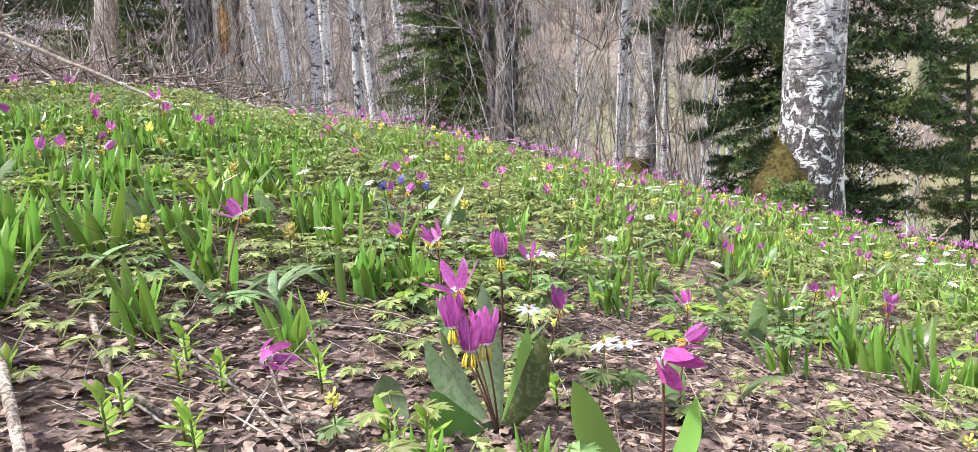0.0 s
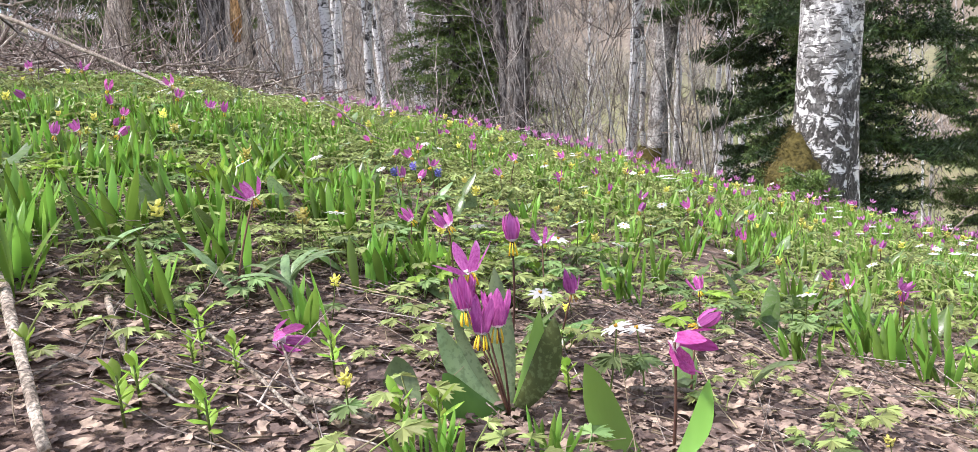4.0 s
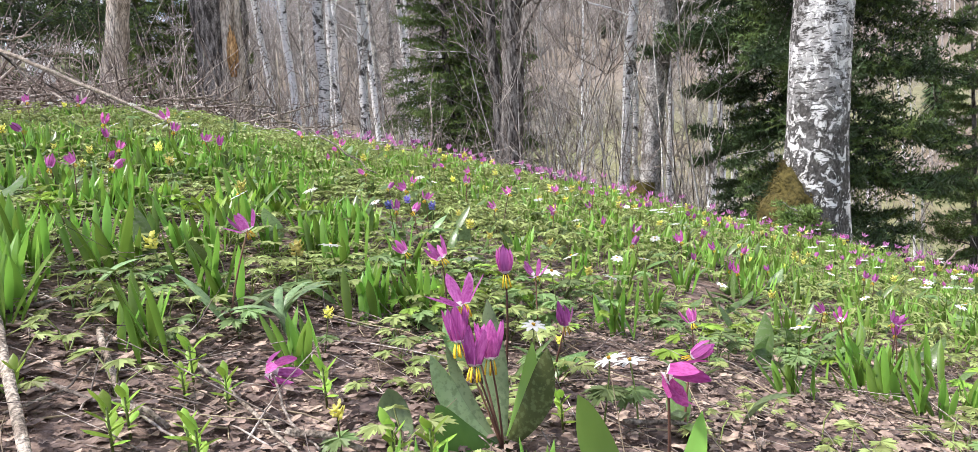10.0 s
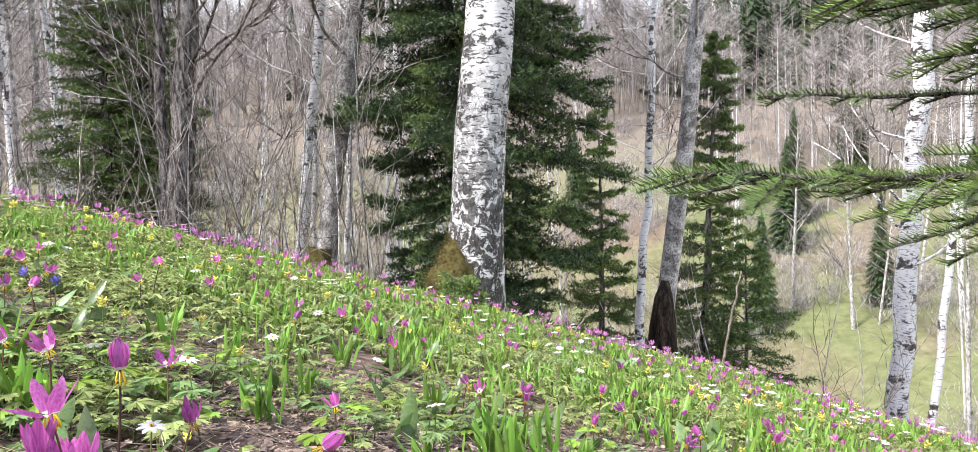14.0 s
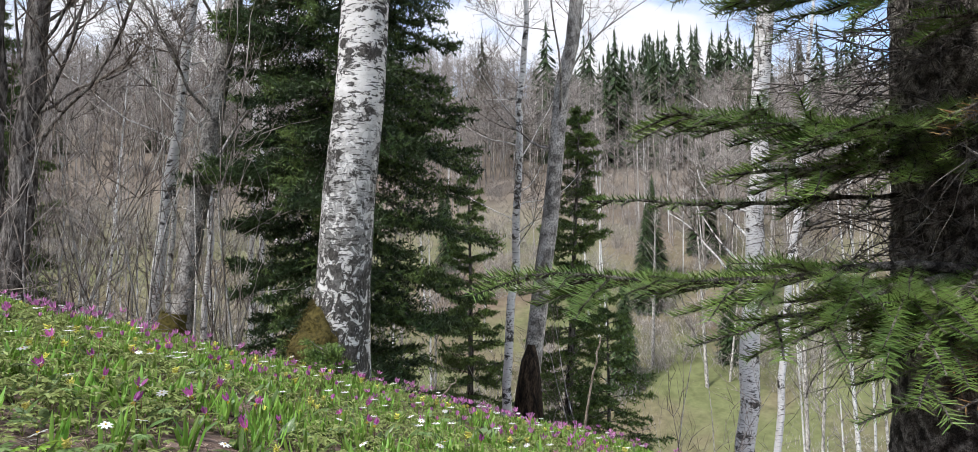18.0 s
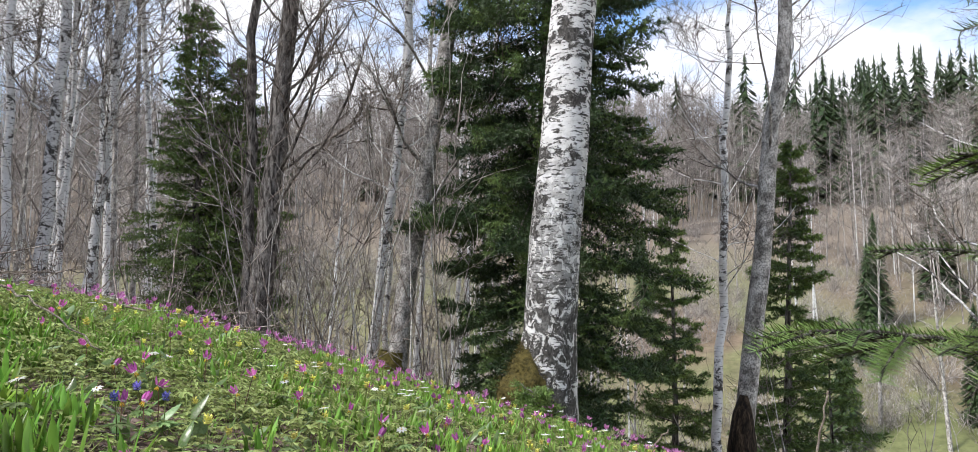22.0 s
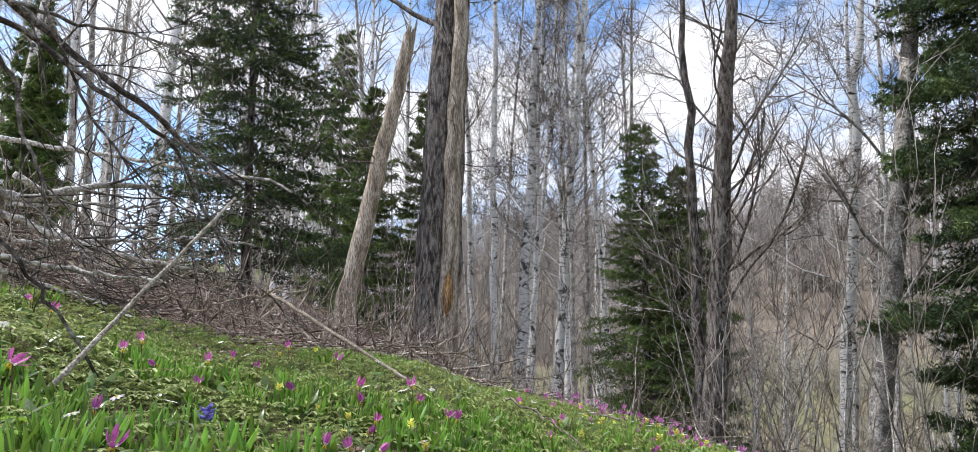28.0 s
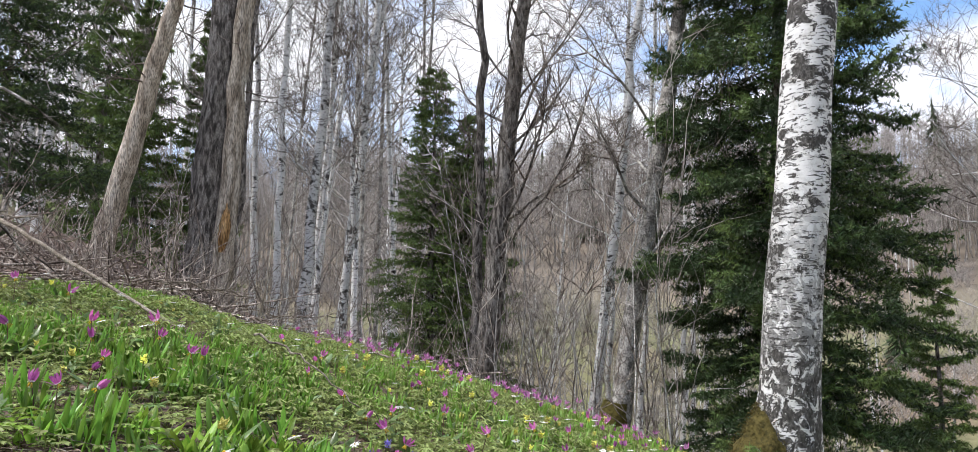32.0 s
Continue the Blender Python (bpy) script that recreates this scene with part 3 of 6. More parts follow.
def conifer(name, label, base, height, width, low=0.0, whorls=24, per=6, shape=0.85, droop=0.25, lean=(0, 0), tuft=0.06, k=9, category="conifer", group="", bare=0.0, mat=None, r=None, twigs=14, skirt=0.0, tips=None):
    """A spruce or fir: trunk, and tier upon tier of fanned boughs that sag and turn up at the tip."""
    root = tagged(new(name), label, category, group)
    base = np.array(base, float)
    top = base + np.array([lean[0], lean[1], height])
    b = Build()
    z = np.linspace(-0.03, 1, 12)[:, None]
    pts = base + (top - base) * z + RNG.normal(0, 0.012, (12, 3)) * (1, 1, 0)
    r = r or height * 0.014
    tube(b, pts, np.linspace(r, 0.008, 12), 9, rough=0.06)
    part("trunk", b, M_DARKBARK, root)
    crown, p_all, q_all, p_tip, q_tip = Build(), [], [], [], []
    for i in range(whorls):
        s = low + (1 - low) * ((i + 0.3) / whorls) ** 0.92
        ln0 = (width / 2 * (1 - s) ** shape + 0.10) * (1 - skirt * float(smooth01(-s, -0.2, 0.0)))
        for j in range(per):
            if RNG.uniform() < bare:
                continue
            a = 2 * np.pi * (j + RNG.uniform(-0.35, 0.35)) / per + i * 0.7
            ln = ln0 * RNG.uniform(0.6, 1.15)
            h = np.array([np.cos(a), np.sin(a), 0])
            p0 = base + (top - base) * min(max(s + RNG.uniform(-0.5, 0.5) / whorls, 0.005), 0.985)
            sag = droop * RNG.uniform(0.5, 1.5)
            rise = 0.5 * s - sag * 0.3 + RNG.normal(0, 0.16)
            n = 8
            t = np.linspace(0, 1, n)[:, None]
            axis = p0 + h * ln * t + np.array([0, 0, 1]) * ln * (rise * t - sag * 1.9 * t**2 + sag * 1.4 * t**3)
            axis += RNG.normal(0, 0.010, (n, 3)) * t
            tube(crown, axis, np.linspace(0.006 + ln * 0.008, 0.002, n), 3, 1, cap=False)
            m = max(4, int(twigs * ln / (width / 2)) + 3)
            u = (np.arange(m) + RNG.uniform(0, 0.8, m)) / m * 0.86 + 0.13
            f = u * (n - 1)
            lo = np.minimum(f.astype(int), n - 2)
            start = axis[lo] + (axis[lo + 1] - axis[lo]) * (f - lo)[:, None]
            across = np.cross(h, (0, 0, 1)) * np.where(np.arange(m) % 2, 1, -1)[:, None]
            d = h * 0.8 + across * RNG.uniform(0.35, 0.95, (m, 1)) + np.stack([0 * u, 0 * u, RNG.uniform(-0.7, 0.1, m)], 1)
            d /= np.linalg.norm(d, axis=1, keepdims=True)
            tl = (ln * (0.10 + 0.38 * (1 - u) ** 0.8) * RNG.uniform(0.7, 1.15, m) + 0.04)[:, None]
            bend = start + d * tl * 0.55
            end = bend + (d + h * 0.15 + np.array([0, 0, 0.28])) * tl * 0.45
            p_all += [start, bend[::2], axis[2:-1]]
            q_all += [bend, end[::2], axis[3:]]
            # outer ends go to the lighter needle colour that stands for sunlit tips
            p_tip += [bend[1::2], axis[-2:-1]]
            q_tip += [end[1::2], axis[-1:]]
    slivers(crown, np.concatenate(p_all), np.concatenate(q_all), max(2, k * 2 // 3), tuft, tuft * 0.26, 0.85, flat=0.9)
    slivers(crown, np.concatenate(p_tip), np.concatenate(q_tip), max(2, k * 2 // 3), tuft * 0.9, tuft * 0.26, 0.85, 2, 0.9)
    part("crown", crown, (mat or M_NEEDLE_FAR, M_DARKBARK, tips or M_NEEDLE_TIP), root)
    return root


def on_ground(x, y, lift=0.0):
    return (x, y, float(ground_z(x, y)) + lift)


def tree_base(x, y, z):
    return (x, y, min(z, float(ground_z(x, y))))


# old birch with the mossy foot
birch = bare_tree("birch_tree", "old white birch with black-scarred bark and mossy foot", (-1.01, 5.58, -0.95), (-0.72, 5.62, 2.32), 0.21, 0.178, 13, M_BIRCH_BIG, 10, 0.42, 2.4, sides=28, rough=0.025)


def moss_mound():
    """A mossy buttress that leans against the birch's foot."""
    b = Build()
    n, m = 40, 26
    c = np.array([-1.13, 5.34, -1.0])
    v = []
    for i in range(m):
        h = i / (m - 1)
        for j in range(n):
            a = j / n * 2 * np.pi
            r = 0.23 * (1 - h) ** 0.6 + 0.04
            d = np.array([np.cos(a) * r, np.sin(a) * r * 0.85, 0.66 * h])
            d[:2] *= 1 + 0.30 * noise.noise(Vector((d * 7).tolist())) + 0.14 * noise.noise(Vector((d * 23).tolist()))
            v.append(c + d + np.array([0.06, 0.16, 0]) * h)
    b.add(v, [(i * n + j, i * n + (j + 1) % n, (i + 1) * n + (j + 1) % n, (i + 1) * n + j) for i in range(m - 1) for j in range(n)])
    v = np.array(v)
    pick = RNG.integers(0, len(v), 3500)
    at = v[pick] + RNG.normal(0, 0.012, (3500, 3))
    slivers(b, at, at + (v[pick] - c) * 0.06, 2, 0.024, 0.006, 0.9)
    part("moss_cushion", b, M_MOSS, birch, "olive moss over the swollen root")


moss_mound()

def moss_collar(tree, x, y, z, r, h, lean):
    """A thin mossy sleeve round a trunk's foot."""
    b = Build()
    t = np.linspace(0, 1, 9)[:, None]
    pts = np.array([x, y, z]) + np.array([lean[0], lean[1], h]) * t
    tube(b, pts, r * (1.4 - 0.42 * t[:, 0] ** 0.5), 14, rough=0.1, cap=False)
    v = np.concatenate(b.v)
    at = v[RNG.integers(0, len(v), 900)] + RNG.normal(0, 0.012, (900, 3))
    slivers(b, at, at + RNG.normal(0, 0.01, (900, 3)), 1, 0.03, 0.008, 0.9)
    part("moss_cushion", b, M_MOSS, tree, "olive moss round the foot")


conifer("fir_tree", "broad dark fir with boughs down to the ground", on_ground(-1.42, 7.55, -0.05), 11.5, 2.8, 0.0, 46, 8, 0.42, 0.40, (0.35, 0.05), 0.055, 26, r=0.11, twigs=64, mat=M_NEEDLE_DARK, skirt=0.3, tips=M_NEEDLE_FAR, bare=0.1)
conifer("fir_seedling", "small fresh green fir seedling at the birch's foot", on_ground(-0.96, 4.98, -0.02), 0.24, 0.20, 0.0, 8, 6, 0.8, 0.1, (0, 0), 0.026, 12, mat=M_NEEDLE, twigs=8)
conifer("spruce_tree", "young spruce with a pointed leader", on_ground(-6.21, 8.49, -0.3), 4.85, 2.1, 0.0, 26, 9, 0.8, 0.22, (-0.05, 0), 0.05, 13, twigs=30, group="young spruces")
conifer("spruce_tree", "slightly smaller young spruce beside its twin", on_ground(-5.86, 8.88, -0.3), 4.4, 1.8, 0.0, 24, 9, 0.8, 0.22, (-0.03, 0), 0.05, 13, twigs=30, group="young spruces")
conifer("spruce_tree", "tall open spruce behind the brush", on_ground(-9.3, 3.95, -0.2), 7.2, 3.2, 0.08, 24, 8, 0.75, 0.3, (-0.1, -0.4), 0.06, 17, r=0.08, twigs=46, mat=M_NEEDLE_DARK, tips=M_NEEDLE_FAR)
conifer("spruce_tree", "narrow dark spruce behind the leaning snag", on_ground(-12.7, 7.9, -0.2), 5.4, 2.1, 0.0, 22, 6, 0.85, 0.2, (0, 0), 0.085, 16, twigs=22)
conifer("spruce_tree", "narrow dark spruce behind the thick trunk", on_ground(-12.3, 9.0, -0.2), 6.2, 1.9, 0.0, 22, 6, 0.85, 0.2, (0, 0), 0.085, 16, twigs=22)
conifer("spruce_tree", "thin spruce behind the leaning trunk", on_ground(1.35, 10.95, -0.2), 5.7, 1.4, 0.05, 30, 7, 0.65, 0.3, (0.3, 0), 0.065, 13, twigs=22, bare=0.2)
conifer("spruce_tree", "small sparse spruce at the valley edge", on_ground(-0.06, 12.0, -0.2), 4.7, 1.6, 0.0, 18, 7, 0.85, 0.25, (0, 0), 0.065, 13, bare=0.1, twigs=30)
conifer("spruce_tree", "small sparse spruce in the hollow", on_ground(2.2, 12.0, -0.2), 3.7, 2.3, 0.0, 16, 6, 0.7, 0.25, (0, 0), 0.07, 12, bare=0.1, twigs=20)

bare_tree("twin_trunk_tree", "dark twin-trunked bare tree at the crest", tree_base(-4.53, 7.15, -0.4), (-4.20, 7.38, 3.7), 0.14, 0.085, 9, M_DARKBARK, 34, 0.16, 1.9, rough=0.08)
bare_tree("twin_trunk_tree", "thin dark stem of the twin-trunked tree", tree_base(-4.62, 7.22, -0.4), (-4.60, 7.13, 3.7), 0.07, 0.045, 7.5, M_DARKBARK, 10, 0.3, 1.3)
bare_tree("birch_tree", "slender white birch at the crest", tree_base(-3.80, 8.60, -0.75), (-3.20, 8.72, 4.09), 0.072, 0.05, 9, M_BIRCH, 22, 0.25, 1.9)
bare_tree("birch_tree", "thin white birch stem beside its neighbour", tree_base(-3.72, 8.9, -0.85), (-3.45, 9.0, 3.6), 0.038, 0.028, 7.5, M_BIRCH, 8, 0.35, 1.1)
mossy = bare_tree("aspen_tree", "leaning grey aspen with a mossy foot", tree_base(-3.01, 7.37, -0.85), (-2.33, 7.57, 3.42), 0.115, 0.08, 10, M_ASPEN, 24, 0.2, 1.8)
moss_collar(mossy, -3.01, 7.36, -1.0, 0.145, 0.42, (0.05, 0.02))
bare_tree("poplar_tree", "thick dark furrowed trunk among the brush", tree_base(-7.18, 5.38, 0.7), (-7.16, 5.41, 3.6), 0.235, 0.19, 13, M_DARKBARK, 14, 0.33, 2.6, sides=20, rough=0.08)
bare_tree("birch_tree", "white birch by the charred stump", tree_base(0.43, 10.01, -2.0), (0.75, 9.99, 2.73), 0.066, 0.043, 7.0, M_BIRCH, 18, 0.35, 1.8)
bare_tree("aspen_tree", "leaning grey aspen with a charred foot", tree_base(0.58, 9.0, -2.05), (1.33, 8.93, 3.18), 0.12, 0.082, 10, M_ASPEN, 14, 0.36, 2.3)
bare_tree("birch_tree", "tall grey birch in the hollow", on_ground(4.4, 12.26, -0.3), (4.96, 12.06, 4.29), 0.175, 0.135, 12, M_BIRCH_GREY, 14, 0.35, 2.6)
bare_tree("birch_tree", "thin forked birch in the hollow", on_ground(4.03, 10.28, -0.3), (4.54, 10.07, 0.74), 0.055, 0.045, 8.5, M_BIRCH, 8, 0.45, 1.6)
for x, y, lean, r0 in ((-3.55, 9.6, 0.25, 0.045), (-3.1, 10.2, 0.1, 0.04), (-2.75, 9.9, 0.3, 0.035), (-2.4, 10.4, 0.2, 0.045), (-3.3, 11.2, 0.15, 0.04)):
    bare_tree("birch_tree", "thin white birch stem behind the fir", on_ground(x, y, -0.2), (x + lean, y, float(ground_z(x, y)) + 4.5), r0, r0 * 0.7, 8.0, M_BIRCH, 7, 0.4, 1.2, group="birches behind the fir", sides=8)
for bx, by, bz, mx, my, mz, r0, r1, m, say in (
    (-7.91, 7.6, 0.5, -7.77, 7.74, 4.6, 0.085, 0.06, M_BIRCH_GREY, "tall grey bare trunk"),
    (-8.17, 7.32, 0.6, -8.2, 7.29, 4.52, 0.06, 0.045, M_BIRCH, "tall grey bare trunk"),
    (-9.1, 7.78, 0.8, -9.26, 7.59, 4.85, 0.055, 0.04, M_BIRCH_GREY, "slim grey bare trunk"),
    (-8.48, 8.45, 0.5, -8.42, 8.51, 2.94, 0.04, 0.034, M_BIRCH, "thin white birch stem"),
    (-8.25, 8.67, 0.4, -7.88, 9.01, 5.09, 0.042, 0.028, M_BIRCH, "thin white birch stem"),
    (-8.82, 9.51, 0.4, -8.78, 9.54, 5.48, 0.046, 0.03, M_BIRCH, "thin white birch stem"),
    (-7.6, 8.1, 0.3, -7.35, 8.3, 4.6, 0.07, 0.05, M_BIRCH_GREY, "grey bare trunk"),
    (-8.9, 6.4, 1.0, -8.8, 6.5, 4.6, 0.06, 0.05, M_DARKBARK, "dark slim bare trunk"),
    (-8.6, 6.9, 0.8, -8.5, 6.9, 4.6, 0.05, 0.04, M_DARKBARK, "dark slim bare trunk"),
):
    bare_tree("bare_tree", say + " in the stand behind the brush", tree_base(bx, by, bz), (mx, my, mz), r0, r1, RNG.uniform(8, 11), m, 18, 0.22, 1.8, group="grey stand", sides=9)


def snag(name, label, base, top, r0, r1, split=None):
    """A dead broken trunk, barkless, with a jagged end."""
    root = tagged(new(name), label, "dead tree")
    pts = trunk_line(base, top, np.linalg.norm(np.subtract(top, base)), 16, 0.012, 0.0)
    b = Build()
    tube(b, pts, np.linspace(r0, r1, len(pts)), 14, rough=0.07, cap=False)
    way = unit(np.subtract(top, base))
    for j in range(9):
        a = j / 9 * 2 * np.pi
        p = pts[-1] + np.array([np.cos(a), np.sin(a), 0]) * r1 * 0.6 - way * 0.1
        tube(b, [p, p + way * RNG.uniform(0.12, 0.3)], [r1 * 0.42, 0.006], 4, cap=False)
    part("trunk", b, M_SNAG, root)
    for _ in range(4):
        b = Build()
        i = RNG.integers(8, 16)
        a = RNG.uniform(0, 6.28)
        limb(b, pts[i], (np.cos(a), np.sin(a), 0.2), RNG.uniform(0.4, 1.0), 0.012, 1, 4, 0.02, 3)
        part("dead_branch", b, (M_SNAG, M_TWIG), root)
    if split:
        for j in range(7):
            b = Build()
            c = np.array(split) + np.array([RNG.uniform(-0.05, 0.05), RNG.uniform(-0.05, 0.05), RNG.uniform(-0.06, 0.1)])
            tube(b, [c - way * 0.2, c, c + way * RNG.uniform(0.15, 0.3)], [0.02, 0.045, 0.004], 5)
            part("splinter", b, M_SPLIT, root, "orange freshly torn wood")
    return root


snag("dead_snag", "pale barkless snag with torn orange wood", tree_base(-6.92, 5.39, 0.6), (-6.86, 5.46, 6.2), 0.125, 0.085, (-6.80, 5.32, 1.15))
snag("dead_snag", "leaning barkless snag with a broken top", tree_base(-7.41, 4.23, 0.75), (-6.45, 4.37, 4.09), 0.125, 0.07)
b = Build()
tube(b, np.array([(0.66, 8.86, -2.1), (0.68, 8.86, -1.7), (0.70, 8.87, -1.35), (0.72, 8.9, -1.15)]), [0.2, 0.15, 0.11, 0.05], 11, rough=0.12)
tagged(part("charred_stump", b, woody("charred_wood", (0.012, 0.01, 0.008), (0.045, 0.032, 0.022), (0.10, 0.07, 0.045), 16.0, (1, 1, 0.2))), "dark charred stump against the aspen's foot", "stump")


# ---- the fir close by, with its boughs ----
def comb(b, p, q, length):
    """Needles in rows: a pair to each side of the twig and a pair raised above it."""
    d = q - p
    d /= np.linalg.norm(d, axis=1, keepdims=True) + 1e-9
    side = np.cross(d, (0, 0, 1))
    side /= np.linalg.norm(side, axis=1, keepdims=True) + 1e-9
    up = np.cross(side, d)
    n = len(p)
    v = []
    for s, u in ((1.0, -0.1), (-1.0, -0.1), (0.7, 0.6), (-0.7, 0.6)):
        w = d * RNG.uniform(0.45, 0.85, (n, 1)) + side * s + up * u + RNG.normal(0, 0.09, (n, 3))
        w /= np.linalg.norm(w, axis=1, keepdims=True)
        start = p + (q - p) * RNG.uniform(0, 1, (n, 1))
        ln = length * RNG.uniform(0.8, 1.15, (n, 1))
        half = d * 0.0011
        v.append(np.stack([start - half, start + half, start + w * ln * 0.9 + half * 0.6, start + w * ln], 1))
    v = np.concatenate(v).reshape(-1, 3)
    b.add(v, [(4 * i, 4 * i + 1, 4 * i + 2, 4 * i + 3) for i in range(len(v) // 4)])


def near_fir():
    root = tagged(new("fir_tree"), "near fir trunk with dark scaly bark and low green boughs", "conifer")
    x, y = 0.92, 1.16
    b = Build()
    z0 = float(ground_z(x, y)) - 0.1
    z = np.concatenate([np.linspace(z0, 1.5, 330), np.linspace(1.53, 6.5, 60)])
    m, v = 128, []
    for i, h in enumerate(z):
        r = 0.15 - 0.04 * (h - z0) / (6.5 - z0)
        for j in range(m):
            a = j / m * 2 * np.pi
            c, s = np.cos(a), np.sin(a)
            q = Vector((r * c, r * s, h * 0.62))
            if h < 1.5:
                near, _ = noise.voronoi(q * 48 + noise.noise_vector(q * 30) * 0.5)
                r_here = r + 0.012 * min(near[1] - near[0], 0.45) + 0.006 * noise.noise(q * 22)
            else:
                r_here = r
            v.append((x + 0.02 * np.sin(h) + c * r_here, y + 0.015 * np.cos(1.3 * h) + s * r_here, h))
    b.add(v, [(i * m + j, i * m + (j + 1) % m, (i + 1) * m + (j + 1) % m, (i + 1) * m + j) for i in range(len(z) - 1) for j in range(m)])
    part("trunk", b, M_FIRBARK, root, "dark scaly fir bark")

    def bough(start, end, sag, reach, dead=False, twigs=16, needle=0.021, thick=0.009):
        start, end = np.array(start, float), np.array(end, float)
        t = np.linspace(0, 1, 9)[:, None]
        axis = start + (end - start) * t + np.array([0, 0, -sag]) * (4 * t * (1 - t))
        axis[1:] += RNG.normal(0, 0.004, (8, 3))
        w = Build()
        tube(w, axis, np.linspace(thick, 0.002, 9), 6, 0)
        h = unit(end - start)
        across = unit(np.cross(h, (0, 0, 1)))
        p, q = [axis[3:-1]], [axis[4:]]
        for i in range(twigs):
            u = 0.22 + 0.76 * (i + RNG.uniform(0, 0.9)) / twigs
            f = u * 8
            k = min(int(f), 7)
            s = axis[k] + (axis[k + 1] - axis[k]) * (f - k)
            d = unit(h * 0.9 + across * (1 if i % 2 else -1) * RNG.uniform(0.7, 1.1) + np.array([0, 0, RNG.uniform(-0.45, 0.05)]))
            tl = reach * (1.1 - 0.75 * u) * RNG.uniform(0.7, 1.15)
            line = wander(s, d, tl, 4, 0.06, -0.02)
            tube(w, line, np.linspace(0.003, 0.0012, 5), 4, 0, cap=False)
            p.append(line[:-1])
            q.append(line[1:])
            if tl > 0.12:
                for g in range(4):
                    e = line[1 + g % 3]
                    d2 = unit(d + across * RNG.uniform(-0.9, 0.9) + RNG.normal(0, 0.15, 3))
                    l2 = wander(e, d2, tl * 0.4, 2, 0.05, -0.02)
                    tube(w, l2, np.linspace(0.002, 0.001, 3), 3, 0, cap=False)
                    p.append(l2[:-1])
                    q.append(l2[1:])
        p, q = np.concatenate(p), np.concatenate(q)
        ob = part("branch", w, M_FIRBARK, root)
        ln = np.linalg.norm(q - p, axis=1)
        nb = Build()
        pieces = np.maximum(1, np.round(ln / (0.012 if dead else 0.0044))).astype(int)
        pp = np.concatenate([p[i] + (q[i] - p[i]) * np.arange(c)[:, None] / c for i, c in enumerate(pieces)])
        qq = np.concatenate([p[i] + (q[i] - p[i]) * (np.arange(c)[:, None] + 1) / c for i, c in enumerate(pieces)])
        comb(nb, pp, qq, needle)
        part("needles", nb, M_NEEDLE_DEAD if dead else M_NEEDLE, ob)

    for args in BOUGHS:
        bough(*args)
    # fine dead twigs that bristle from the trunk
    w = Build()
    for i in range(300):
        h = RNG.uniform(-0.1, 0.42)
        a = RNG.uniform(2.6, 5.6)
        d = np.array([np.cos(a), np.sin(a), RNG.uniform(-0.5, 0.25)])
        p = np.array([x + np.cos(a) * 0.13, y + np.sin(a) * 0.13, h])
        limb(w, p, d, RNG.uniform(0.06, 0.26), 0.0018, 1, 4, -0.03, 6, 0, 0, 0.0009)
    part("twig_tangle", w, M_DEADTWIG, root, "grey dead twigs bristling from the trunk")
    # the crown overhead, out of view: added to keep sky light off the ground
    c, p, q = Build(), [], []
    for i in range(60):
        h = RNG.uniform(1.7, 6.3)
        a = RNG.uniform(0, 6.28)
        ln = (1.5 - 0.22 * (h - 1.35)) * RNG.uniform(0.7, 1.1)
        d = np.array([np.cos(a), np.sin(a), 0])
        t = np.linspace(0, 1, 6)[:, None]
        axis = np.array([x, y, h]) + d * ln * t + np.array([0, 0, -0.18]) * ln * t**2
        tube(c, axis, np.linspace(0.012, 0.003, 6), 4, 1, cap=False)
        side = np.cross(d, (0, 0, 1))
        for k in range(18):
            u = 0.1 + 0.9 * k / 18
            e = axis[0] + (axis[-1] - axis[0]) * u
            p.append(e)
            q.append(e + (d * 0.7 + side * (0.8 if k % 2 else -0.8) + np.array([0, 0, RNG.uniform(-0.3, 0.1)])) * ln * 0.35 * (1.1 - u))
    slivers(c, np.array(p), np.array(q), 30, 0.06, 0.014, 0.8)
    part("crown", c, (M_NEEDLE_FAR, M_FIRBARK), root)


